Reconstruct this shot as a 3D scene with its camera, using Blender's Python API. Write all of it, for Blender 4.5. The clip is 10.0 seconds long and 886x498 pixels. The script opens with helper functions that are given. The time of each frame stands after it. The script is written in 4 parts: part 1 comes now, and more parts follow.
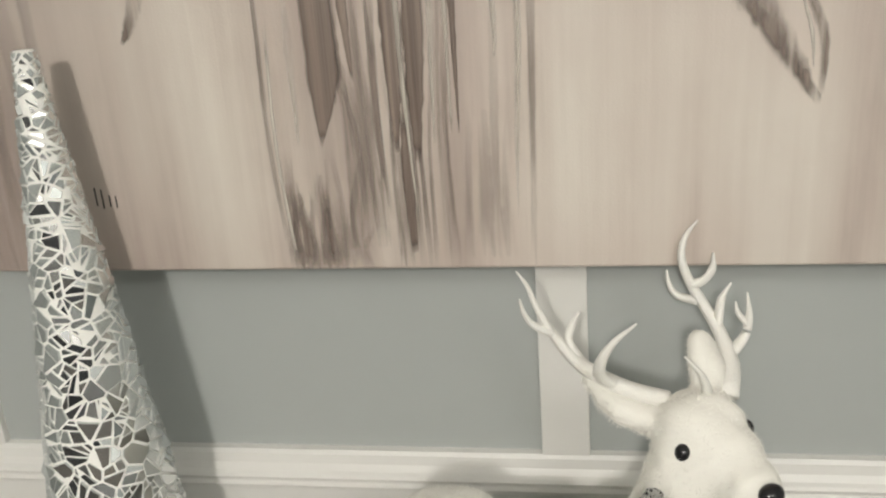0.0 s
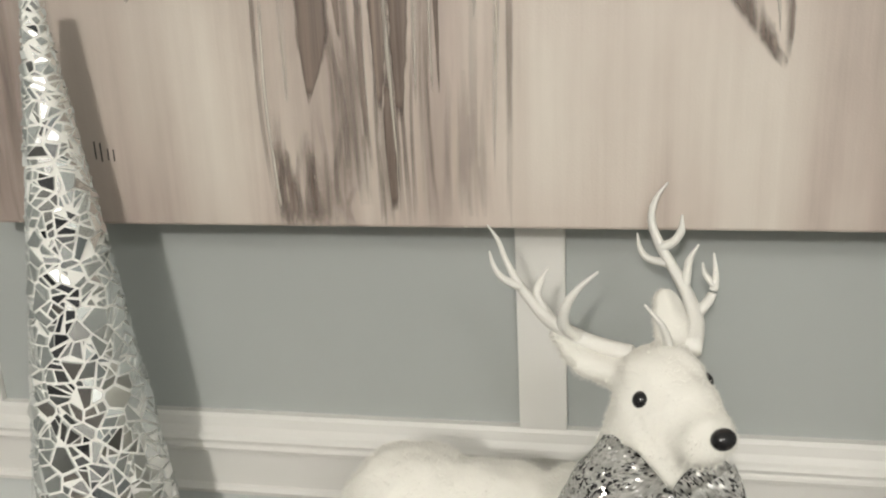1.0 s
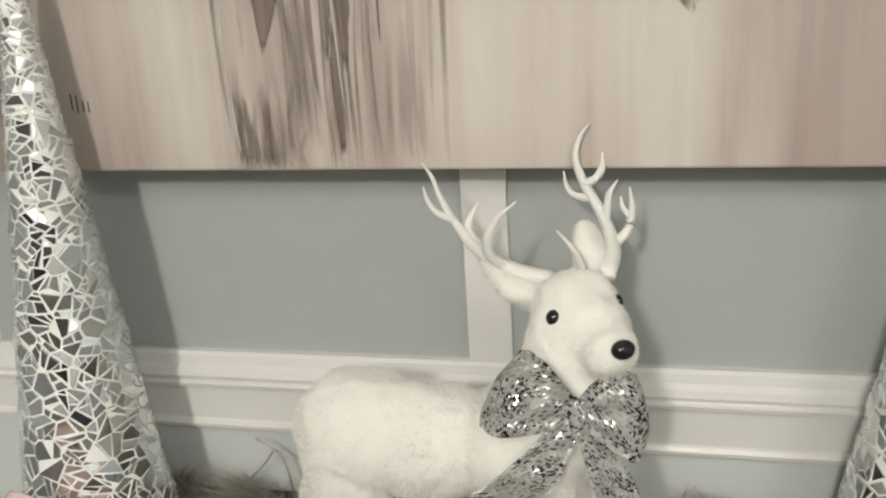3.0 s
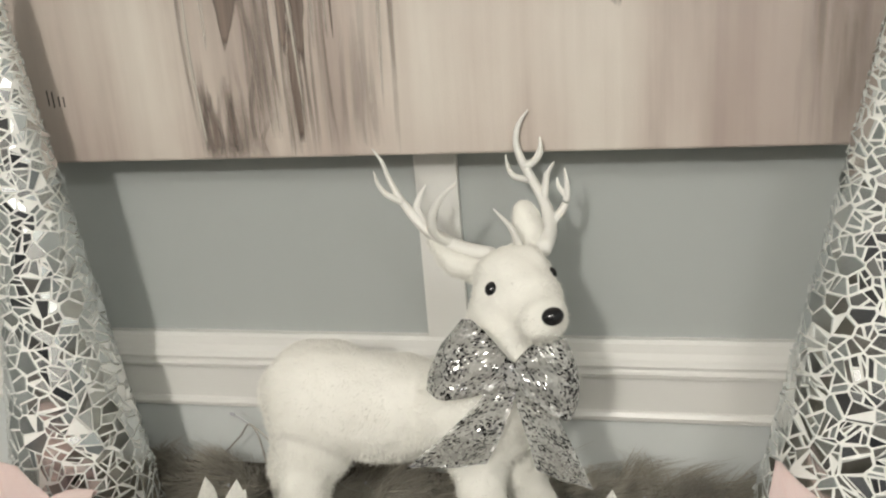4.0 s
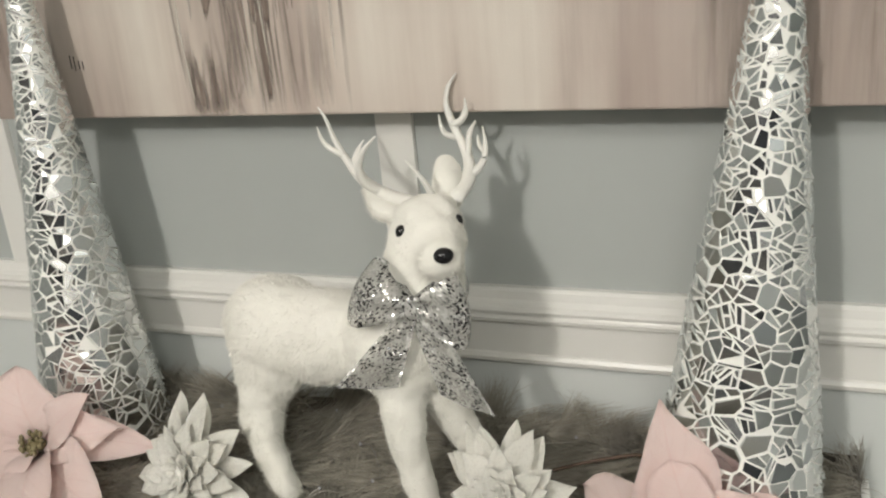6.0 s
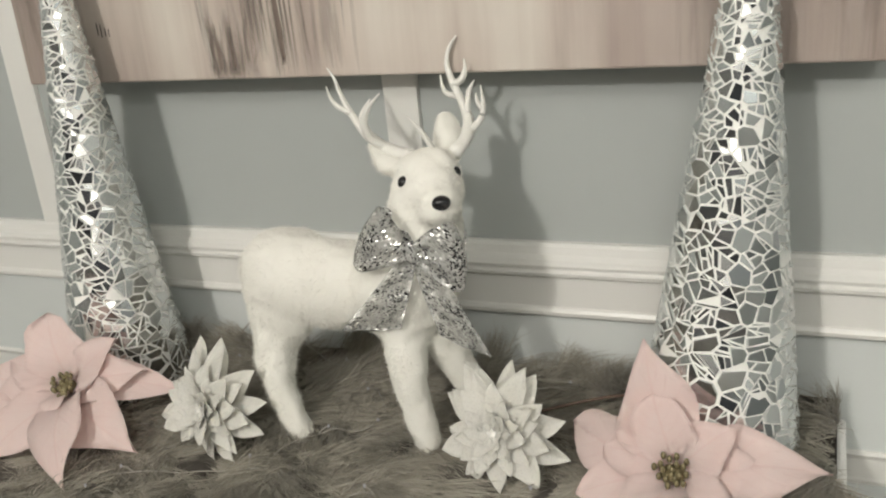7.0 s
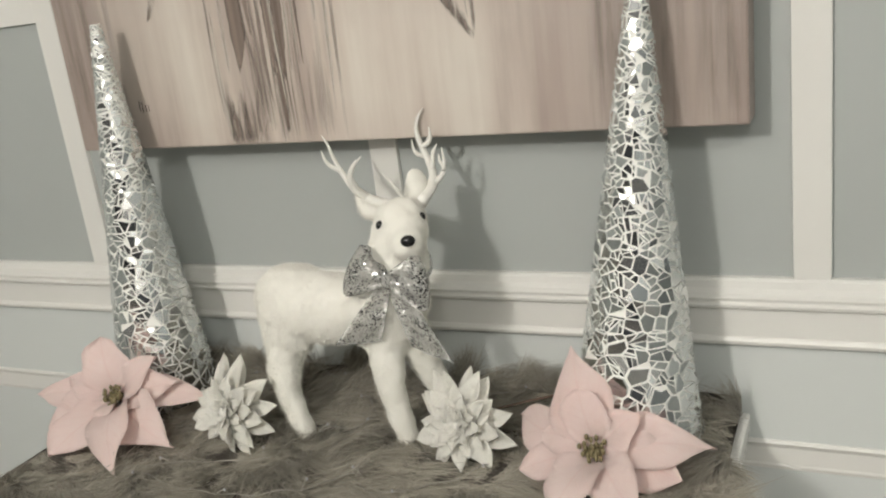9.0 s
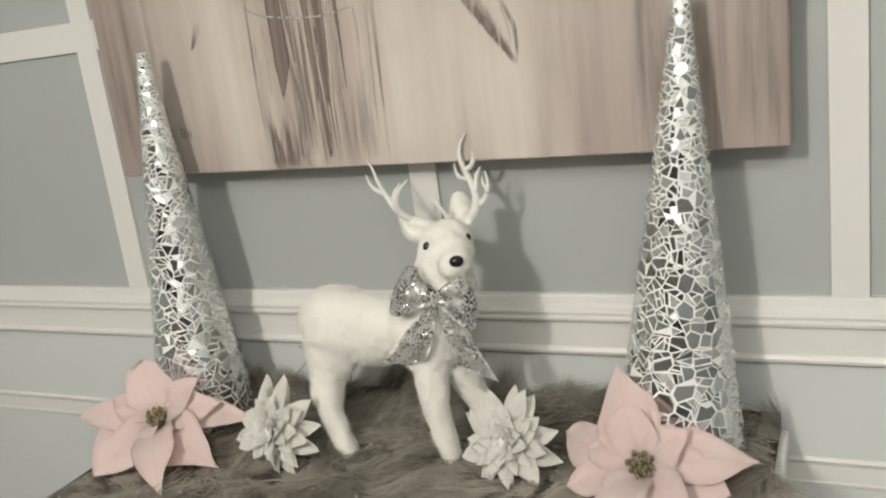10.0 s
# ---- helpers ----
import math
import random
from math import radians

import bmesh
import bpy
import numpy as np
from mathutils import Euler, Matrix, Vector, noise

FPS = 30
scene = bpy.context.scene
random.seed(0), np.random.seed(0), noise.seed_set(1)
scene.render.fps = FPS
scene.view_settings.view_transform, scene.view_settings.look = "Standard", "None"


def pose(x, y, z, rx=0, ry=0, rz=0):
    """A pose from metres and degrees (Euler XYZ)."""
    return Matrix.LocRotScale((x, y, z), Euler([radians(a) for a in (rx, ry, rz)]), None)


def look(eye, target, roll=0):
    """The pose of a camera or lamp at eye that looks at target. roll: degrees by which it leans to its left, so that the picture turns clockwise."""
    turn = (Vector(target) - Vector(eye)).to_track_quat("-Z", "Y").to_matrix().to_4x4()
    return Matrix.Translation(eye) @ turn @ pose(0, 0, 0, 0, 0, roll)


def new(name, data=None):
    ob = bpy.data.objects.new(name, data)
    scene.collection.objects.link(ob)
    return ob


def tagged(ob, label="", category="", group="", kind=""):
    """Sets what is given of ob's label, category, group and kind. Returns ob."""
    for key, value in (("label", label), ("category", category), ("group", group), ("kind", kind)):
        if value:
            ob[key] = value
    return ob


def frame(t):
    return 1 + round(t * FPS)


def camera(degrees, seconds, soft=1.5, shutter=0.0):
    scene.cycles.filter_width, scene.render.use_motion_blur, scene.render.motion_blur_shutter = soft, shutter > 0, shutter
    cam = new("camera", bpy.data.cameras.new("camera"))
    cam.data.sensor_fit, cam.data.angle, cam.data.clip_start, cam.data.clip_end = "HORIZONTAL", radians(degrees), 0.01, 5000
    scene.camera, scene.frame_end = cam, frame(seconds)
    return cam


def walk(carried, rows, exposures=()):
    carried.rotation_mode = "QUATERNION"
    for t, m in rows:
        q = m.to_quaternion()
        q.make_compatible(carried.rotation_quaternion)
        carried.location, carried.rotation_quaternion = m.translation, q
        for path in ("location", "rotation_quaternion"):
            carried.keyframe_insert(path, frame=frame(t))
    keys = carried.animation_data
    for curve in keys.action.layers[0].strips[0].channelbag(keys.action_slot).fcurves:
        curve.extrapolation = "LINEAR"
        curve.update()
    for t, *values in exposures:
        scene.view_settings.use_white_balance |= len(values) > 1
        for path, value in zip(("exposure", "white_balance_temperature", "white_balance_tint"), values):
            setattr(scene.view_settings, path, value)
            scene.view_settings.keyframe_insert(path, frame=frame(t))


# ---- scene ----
cam = camera(53.0, 10.0, soft=2.1)
PATH = [
    (0, (-0.0353, 0.0083, 1.4625), (-0.2858, 1.3958, 0.9503), -4.6),
    (0.5, (-0.012, -0.0083, 1.4242), (-0.2745, 1.3912, 0.9533), -3.4),
    (1, (0.0158, -0.0292, 1.3905), (-0.288, 1.3755, 0.9607), -3.0),
    (1.5, (0.0442, -0.033, 1.38), (-0.288, 1.3605, 0.9353), -3.4),
    (2, (0.0622, -0.0562, 1.3777), (-0.2685, 1.3335, 0.921), -3.6),
    (3.5, (0.1312, -0.1072, 1.3575), (-0.2182, 1.2818, 0.9105), -3.8),
    (4, (0.1635, -0.138, 1.3642), (-0.177, 1.2488, 0.9038), -4.6),
    (4.5, (0.2182, -0.1492, 1.3792), (-0.1822, 1.2277, 0.9397), -5.4),
    (5, (0.2933, -0.1432, 1.3597), (-0.1935, 1.203, 0.9113), -5.6),
    (5.5, (0.3555, -0.1545, 1.3545), (-0.1718, 1.1715, 0.8925), -5.5),
    (7, (0.4425, -0.2393, 1.3297), (-0.1455, 1.0493, 0.8333), -5.8),
    (7.5, (0.4808, -0.2737, 1.329), (-0.1102, 1.0117, 0.8325), -6.0),
    (8, (0.5483, -0.333, 1.3425), (-0.0592, 0.9532, 0.8663), -6.1),
    (8.5, (0.6083, -0.3848, 1.377), (-0.009, 0.9038, 0.9188), -7.0),
    (9, (0.6158, -0.432, 1.389), (-0.0165, 0.8595, 0.963), -7.3),
    (9.5, (0.6023, -0.4695, 1.3845), (-0.0518, 0.8235, 0.9982), -7.2),
    (10, (0.5647, -0.4868, 1.3912), (-0.0622, 0.8227, 1.014), -7.4),
]
walk(cam, [(t, look(eye, target, roll)) for t, eye, target, roll in PATH])

# ---- light ----
scene.view_settings.exposure = 0.0
world = bpy.data.worlds.new("world")
world.use_nodes = True
world.node_tree.nodes["Background"].inputs[0].default_value = (0.75, 0.8, 0.9, 1)
world.node_tree.nodes["Background"].inputs[1].default_value = 0.05
scene.world = world


def lamp(name, kind, place, size, watts, colour):
    data = bpy.data.lights.new(name, kind)
    data.energy, data.color = watts, colour
    if kind == "AREA":
        data.shape, data.size = "DISK", size
    else:
        data.shadow_soft_size = size
    ob = new(name, data)
    ob.matrix_world = pose(*place)
    return ob


# an unseen lamp, placed from its shadows, throws them; an added fill lamp brightens the room
lamp("pendant_lamp", "POINT", (-0.13, -1.72, 2.2), 0.08, 101, (1.0, 0.955, 0.885))
lamp("fill_lamp", "AREA", (1.0, -1.4, 2.43), 0.5, 20, (1.0, 0.97, 0.91))


# ---- materials ----
class Nodes:
    """A small builder for node materials."""

    def __init__(self, name):
        self.mat = bpy.data.materials.new(name)
        self.mat.use_nodes = True
        self.tree = self.mat.node_tree
        self.bsdf = self.tree.nodes["Principled BSDF"]
        self.bsdf.inputs["Subsurface Radius"].default_value = (1.0, 0.97, 0.92)
        self.out = self.tree.nodes["Material Output"]
        self.coord = self.tree.nodes.new("ShaderNodeTexCoord").outputs["Object"]

    def link(self, a, b):
        self.tree.links.new(a, b)

    def node(self, kind, **ins):
        n = self.tree.nodes.new("ShaderNode" + kind)
        for key, value in ins.items():
            sock = n.inputs[key.replace("_", " ")]
            if isinstance(value, bpy.types.NodeSocket):
                self.link(value, sock)
            else:
                sock.default_value = value
        return n

    def stretched(self, scale):
        return self.node("Mapping", Vector=self.coord, Scale=scale).outputs[0]

    def noise(self, scale, detail=3.0, vector=None, rough=0.5):
        return self.node("TexNoise", Vector=vector or self.coord, Scale=scale, Detail=detail, Roughness=rough).outputs[0]

    def ramp(self, fac, stops):
        n = self.node("ValToRGB", Fac=fac)
        el = n.color_ramp.elements
        while len(el) < len(stops):
            el.new(0.5)
        for e, (p, c) in zip(el, stops):
            e.position, e.color = p, (*c, 1)
        return n.outputs[0]

    def mix(self, fac, a, b, blend="MIX"):
        n = self.tree.nodes.new("ShaderNodeMix")
        n.data_type, n.blend_type = "RGBA", blend
        for sock, value in ((n.inputs[0], fac), (n.inputs[6], a), (n.inputs[7], b)):
            if isinstance(value, bpy.types.NodeSocket):
                self.link(value, sock)
            else:
                sock.default_value = (*value, 1) if isinstance(value, tuple) else value
        return n.outputs[2]

    def math(self, op, a, b=0.0):
        n = self.tree.nodes.new("ShaderNodeMath")
        n.operation = op
        for sock, value in zip(n.inputs, (a, b)):
            if isinstance(value, bpy.types.NodeSocket):
                self.link(value, sock)
            else:
                sock.default_value = value
        return n.outputs[0]

    def bump(self, height, strength, distance=0.001):
        self.link(self.node("Bump", Height=height, Strength=strength, Distance=distance).outputs[0], self.bsdf.inputs["Normal"])
        return self

    def set(self, **ins):
        for key, value in ins.items():
            sock = self.bsdf.inputs[key.replace("_", " ")]
            if isinstance(value, bpy.types.NodeSocket):
                self.link(value, sock)
            else:
                sock.default_value = (*value, 1) if isinstance(value, tuple) else value
        return self


def painted(name, colour, rough, spread=0.08, bump=0.15, grain=90.0):
    """Rolled paint: faint stipple, faint unevenness."""
    n = Nodes(name)
    a = tuple(c * (1 - spread) for c in colour)
    b = tuple(min(1, c * (1 + spread)) for c in colour)
    col = n.mix(n.noise(3.0, 4), a, b)
    n.set(Base_Color=col, Roughness=n.math("MULTIPLY_ADD", n.noise(14.0), 0.15))
    n.bsdf.inputs["Roughness"].links[0].from_node.inputs[2].default_value = rough - 0.07
    n.bump(n.noise(grain, 4), bump, 0.0008)
    return n.mat


WALL_GREY = painted("wall_grey_paint", (0.408, 0.433, 0.420), 0.5, 0.06)
TRIM_WHITE = painted("trim_white_paint", (0.74, 0.735, 0.70), 0.34, 0.04, 0.08, 40)
WALL_WHITE = painted("wall_white_paint", (0.635, 0.665, 0.65), 0.4, 0.04)
CEILING_WHITE = painted("ceiling_white_paint", (0.8, 0.8, 0.78), 0.7)
FLOOR_DARK = painted("floor_grey_wood", (0.17, 0.155, 0.14), 0.35, 0.25, 0.2, 20)
# two dark tones for the unseen back wall, chosen for what the shards reflect
WALL_MIRROR_DARK = painted("wall_dark_for_mirrors", (0.085, 0.087, 0.095), 0.5, 0.08)
WALL_MIRROR_MID = painted("wall_mid_for_mirrors", (0.21, 0.205, 0.195), 0.5, 0.08)
TABLE_WHITE = painted("table_white_lacquer", (0.78, 0.775, 0.75), 0.28, 0.03, 0.05)


def canvas_material():
    n = Nodes("painted_canvas")
    fine = n.noise(1.0, 5, n.stretched((95, 40, 2.2)), 0.6)
    wide = n.noise(1.0, 3, n.stretched((8, 8, 0.9)))
    cloud = n.noise(2.4, 4)
    tone = n.math("ADD", n.math("ADD", n.math("MULTIPLY", fine, 0.15), n.math("MULTIPLY", n.noise(1.0, 4, n.stretched((16, 16, 4.5)), 0.6), 0.25)), n.math("MULTIPLY", wide, 0.60))
    col = n.ramp(tone, [(0.32, (0.31, 0.255, 0.225)), (0.43, (0.43, 0.37, 0.325)), (0.52, (0.565, 0.51, 0.45)), (0.66, (0.68, 0.64, 0.57))])
    pink = n.ramp(cloud, [(0.40, (0, 0, 0)), (0.62, (1, 1, 1))])
    col = n.mix(n.math("MULTIPLY", pink, 0.55), col, (0.47, 0.385, 0.345))
    # the painted ground is darker taupe towards both ends
    along = n.node("SeparateXYZ", Vector=n.coord).outputs[0]
    along = n.math("ADD", n.math("DIVIDE", n.math("ADD", along, 0.56), 1.12), n.math("MULTIPLY", n.math("SUBTRACT", n.noise(1.0, 3, n.stretched((9, 9, 1.6))), 0.5), 0.22))
    ends = n.ramp(along, [(0.0, (0.85, 0.85, 0.85)), (0.17, (0.4, 0.4, 0.4)), (0.27, (0.0, 0.0, 0.0)), (0.66, (0.0, 0.0, 0.0)), (0.82, (0.45, 0.45, 0.45)), (1.0, (0.85, 0.85, 0.85))])
    col = n.mix(ends, col, (0.30, 0.24, 0.212))
    n.set(Base_Color=col, Roughness=0.42)
    weave = n.math("ADD", n.math("MULTIPLY", fine, 0.8), n.math("MULTIPLY", n.noise(600.0, 1), 0.35))
    n.bump(weave, 0.35, 0.0012)
    return n.mat


def stroke_material(name, dark, light, glaze=1.0, feather=0.10):
    """A dragged brush stroke that runs dry at its ends and edges; glaze below 1 lets the ground show through in streaks."""
    n = Nodes(name)
    streak = n.noise(1.0, 5, n.stretched((190, 60, 2.6)), 0.65)
    n.set(Base_Color=n.ramp(streak, [(0.35, dark), (0.68, light)]), Roughness=0.4)
    n.bump(streak, 0.5, 0.0015)
    uv = n.node("SeparateXYZ", Vector=n.tree.nodes.new("ShaderNodeTexCoord").outputs["UV"])
    ends = n.math("MINIMUM", n.math("DIVIDE", uv.outputs[0], feather * 2), n.math("DIVIDE", n.math("SUBTRACT", 1.0, uv.outputs[0]), feather))
    edge = n.math("MULTIPLY", n.math("SUBTRACT", 1.0, n.math("ABSOLUTE", uv.outputs[1])), 3.0 if glaze == 1.0 else 1.6)
    cover = n.math("MINIMUM", n.math("MINIMUM", ends, edge), 1.0)
    dry = n.math("MULTIPLY", n.math("SUBTRACT", n.noise(1.0, 4, n.stretched((240, 60, 5.0)), 0.6), 0.5), 1.4)
    cover = n.math("ADD", cover, n.math("MULTIPLY", dry, n.math("SUBTRACT", 1.15, cover)))
    if glaze < 1:
        gaps = n.ramp(n.noise(1.0, 4, n.stretched((80, 30, 4.0)), 0.6), [(0.34, (0.15, 0.15, 0.15)), (0.62, (1, 1, 1))])
        cover = n.math("MULTIPLY", cover, n.math("MULTIPLY", gaps, glaze))
    clamp = n.node("Clamp", Value=cover)
    n.set(Alpha=clamp.outputs[0])
    return n.mat


CANVAS = canvas_material()
STROKE_BROWN = stroke_material("stroke_brown", (0.125, 0.095, 0.078), (0.27, 0.215, 0.18))
STROKE_TAUPE = stroke_material("stroke_taupe", (0.21, 0.165, 0.14), (0.42, 0.355, 0.31), 0.62, 0.25)
STROKE_SMOKE = stroke_material("stroke_smoke", (0.19, 0.148, 0.125), (0.36, 0.30, 0.26), 0.8, 0.2)
STROKE_WASH = stroke_material("stroke_wash", (0.27, 0.215, 0.19), (0.43, 0.365, 0.325), 0.35, 0.3)
STROKE_CREAM = stroke_material("stroke_cream", (0.55, 0.51, 0.44), (0.68, 0.645, 0.575), 0.85, 0.1)
INK = painted("signature_ink", (0.03, 0.03, 0.03), 0.5)


def mirror_material():
    n = Nodes("mirror_glass")
    info = n.tree.nodes.new("ShaderNodeObjectInfo").outputs["Random"]
    col = n.ramp(info, [(0.0, (0.36, 0.38, 0.40)), (0.5, (0.66, 0.675, 0.67)), (1.0, (0.86, 0.87, 0.86))])
    rough = n.math("MULTIPLY_ADD", info, 0.24)
    rough.node.inputs[2].default_value = 0.03
    n.set(Base_Color=col, Metallic=1.0, Roughness=rough)
    n.bump(n.noise(60.0, 2), 0.08, 0.001)
    return n.mat


MIRROR = mirror_material()


EDGE_GLASS = Nodes("cut_glass_edge").set(Base_Color=(0.5, 0.52, 0.5), Roughness=0.6).mat


def grout_material():
    n = Nodes("white_grout")
    n.set(Base_Color=n.mix(n.noise(30, 4), (0.78, 0.78, 0.74), (0.88, 0.88, 0.84)), Roughness=0.75)
    n.bump(n.noise(220, 4), 0.6, 0.001)
    return n.mat


GROUT = grout_material()


def plush_material():
    n = Nodes("white_plush")
    n.set(Base_Color=n.mix(n.noise(28, 5), (0.765, 0.752, 0.688), (0.82, 0.81, 0.757)), Roughness=0.9, Sheen_Weight=0.15, Sheen_Roughness=0.5)
    n.bump(n.noise(200, 6), 0.3, 0.0015)
    return n.mat


def antler_material():
    n = Nodes("white_glitter_plastic")
    cell = n.node("TexVoronoi", Vector=n.coord, Scale=700.0)
    spark = n.ramp(cell.outputs["Color"], [(0.72, (0, 0, 0)), (0.78, (1, 1, 1))])
    n.set(Base_Color=(0.80, 0.79, 0.745), Roughness=0.55, Subsurface_Weight=0.3, Subsurface_Scale=0.003, Specular_IOR_Level=n.math("MULTIPLY_ADD", spark, 0.6))
    n.bump(cell.outputs["Distance"], 0.5, 0.001)
    return n.mat


PLUSH = plush_material()
ANTLER = antler_material()
BLACK_GLOSS = Nodes("black_gloss_plastic").set(Base_Color=(0.012, 0.012, 0.013), Roughness=0.18).mat


def fur_material():
    n = Nodes("taupe_faux_fur")
    rnd = n.tree.nodes.new("ShaderNodeNewGeometry").outputs["Random Per Island"]
    base = n.ramp(rnd, [(0.0, (0.30, 0.277, 0.226)), (0.5, (0.385, 0.358, 0.296)), (1.0, (0.49, 0.46, 0.388))])
    col = n.mix(n.ramp(n.noise(16, 4), [(0.35, (0, 0, 0)), (0.65, (1, 1, 1))]), n.mix(0.3, base, (0.15, 0.138, 0.108)), base)
    n.set(Base_Color=col, Roughness=0.62, Sheen_Weight=0.15)
    return n.mat


FUR = fur_material()
FUR_BACKING = Nodes("fur_backing_cloth").set(Base_Color=(0.13, 0.115, 0.10), Roughness=0.95).mat


def petal_material(name, a, b, vein, rough, glitter):
    n = Nodes(name)
    rnd = n.tree.nodes.new("ShaderNodeObjectInfo").outputs["Random"]
    uv = n.node("SeparateXYZ", Vector=n.tree.nodes.new("ShaderNodeTexCoord").outputs["UV"])
    side = n.math("ABSOLUTE", uv.outputs[1])
    ribs = n.math("SINE", n.math("SUBTRACT", n.math("MULTIPLY", uv.outputs[0], 42.0), n.math("MULTIPLY", side, 13.0)))
    rib = n.math("MULTIPLY", n.math("GREATER_THAN", ribs, 0.86), 0.35)
    mid = n.math("LESS_THAN", side, 0.045)
    lines = n.math("MAXIMUM", rib, mid)
    col = n.mix(n.noise(35, 4), a, b)
    col = n.mix(n.math("MULTIPLY", rnd, 0.3), col, tuple(c * 0.92 for c in b))
    col = n.mix(n.math("MULTIPLY", lines, 0.2), col, vein)
    n.set(Base_Color=col, Roughness=rough, Sheen_Weight=0.2, Subsurface_Weight=0.5, Subsurface_Scale=0.006)
    if glitter:
        cell = n.node("TexVoronoi", Vector=n.coord, Scale=800.0)
        spark = n.ramp(cell.outputs["Color"], [(0.70, (0, 0, 0)), (0.74, (1, 1, 1))])
        n.set(Roughness=n.math("SUBTRACT", rough, n.math("MULTIPLY", spark, rough - 0.15)), Specular_IOR_Level=n.math("ADD", 0.4, n.math("MULTIPLY", spark, glitter)))
        n.bump(n.math("ADD", cell.outputs["Distance"], n.math("MULTIPLY", lines, -0.4)), 0.28, 0.001)
    else:
        n.bump(n.math("ADD", n.math("MULTIPLY", n.noise(300, 4), 0.3), n.math("MULTIPLY", lines, -0.6)), 0.6, 0.0009)
    return n.mat


PINK_VELVET = petal_material("pale_pink_velvet", (0.96, 0.765, 0.725), (0.97, 0.825, 0.79), (0.88, 0.62, 0.585), 0.8, 0.0)
WHITE_GLITTER = petal_material("white_glitter_fabric", (0.93, 0.915, 0.85), (0.95, 0.935, 0.88), (0.82, 0.80, 0.72), 0.6, 0.6)
BERRY = Nodes("olive_gold_berry").set(Base_Color=(0.20, 0.17, 0.09), Roughness=0.4, Metallic=0.3).mat
STEM = Nodes("brown_stem").set(Base_Color=(0.10, 0.065, 0.045), Roughness=0.7).mat


def ribbon_material():
    n = Nodes("silver_sequin_ribbon")
    uv = n.tree.nodes.new("ShaderNodeTexCoord").outputs["UV"]
    cell = n.node("TexVoronoi", Vector=uv, Scale=1.0)
    colour = cell.outputs["Color"]
    split = n.node("SeparateColor", Color=colour)
    patch = n.node("TexNoise", Vector=uv, Scale=0.075, Detail=2.0).outputs["Fac"]
    dense = n.math("ADD", split.outputs[0], n.math("MULTIPLY", n.math("SUBTRACT", patch, 0.5), 1.6))
    flake = n.ramp(dense, [(0.44, (0, 0, 0)), (0.47, (1, 1, 1))])
    # patches of flakes have dark reflections of the surroundings put into their base colour
    reflect_dark = n.node("TexNoise", Vector=n.node("Mapping", Vector=uv, Location=(31.0, 7.0, 0.0)).outputs[0], Scale=0.06, Detail=1.0).outputs["Fac"]
    dark = n.math("ADD", n.math("ADD", split.outputs[1], 0.02), n.math("MULTIPLY", n.math("SUBTRACT", reflect_dark, 0.5), 2.6))
    tone = n.ramp(dark, [(0.40, (0.95, 0.95, 0.93)), (0.62, (0.74, 0.74, 0.72)), (0.74, (0.24, 0.24, 0.25)), (1.0, (0.07, 0.07, 0.075))])
    col = n.mix(flake, (0.80, 0.80, 0.77), tone)
    n.set(Base_Color=col, Metallic=n.math("MULTIPLY", flake, 0.72), Roughness=0.22)
    geo = n.tree.nodes.new("ShaderNodeNewGeometry").outputs["Normal"]
    off = n.node("VectorMath")
    off.operation = "MULTIPLY_ADD"
    n.link(colour, off.inputs[0])
    off.inputs[1].default_value, off.inputs[2].default_value = (1.0, 1.0, 1.0), (-0.5, -0.5, -0.5)
    add = n.node("VectorMath")
    add.operation = "ADD"
    n.link(geo, add.inputs[0]), n.link(off.outputs[0], add.inputs[1])
    nrm = n.node("VectorMath")
    nrm.operation = "NORMALIZE"
    n.link(add.outputs[0], nrm.inputs[0])
    n.link(nrm.outputs[0], n.bsdf.inputs["Normal"])
    n.set(Alpha=n.math("MAXIMUM", flake, 0.42))
    return n.mat


RIBBON = ribbon_material()
WIRE = Nodes("silver_wire").set(Base_Color=(0.42, 0.40, 0.36), Metallic=0.6, Roughness=0.35).mat
LED_GLOW = Nodes("cool_led_glow").set(Base_Color=(0.42, 0.42, 0.44), Roughness=0.3, Emission_Color=(0.72, 0.74, 1.0), Emission_Strength=0.03).mat


# ---- building helpers ----
def part(name, bm, material, parent=None, label="", kind=""):
    """Links a bmesh, given in world metres, as one mesh object under a thing or a part."""
    base = parent.matrix_world.translation.copy() if parent else Vector()
    if parent and parent.parent:
        base = parent.parent.matrix_world.translation + parent.location
    bmesh.ops.translate(bm, verts=bm.verts, vec=-base)
    me = bpy.data.meshes.new(name)
    bm.to_mesh(me)
    bm.free()
    for m in material if isinstance(material, (list, tuple)) else [material]:
        me.materials.append(m)
    ob = new(name, me)
    ob.parent = parent
    return tagged(ob, label, kind=kind)


def thing(name, place, label, category, group="", kind=""):
    ob = new(name)
    ob.location = place
    ob.empty_display_size = 0.05
    bpy.context.view_layer.update()
    return tagged(ob, label, category, group, kind)


def block(bm, lo, hi, bevel=0.0, segments=2):
    made = bmesh.ops.create_cube(bm, size=1.0)["verts"]
    lo, hi = Vector(lo), Vector(hi)
    for v in made:
        v.co = Vector(((a + b) / 2 + c * (b - a) for a, b, c in zip(lo, hi, v.co)))
    if bevel:
        edges = {e for v in made for e in v.link_edges}
        bmesh.ops.bevel(bm, geom=list(edges), offset=bevel, segments=segments, profile=0.5, affect="EDGES")
    return bm


def smooth(bm):
    for f in bm.faces:
        f.smooth = True
    return bm


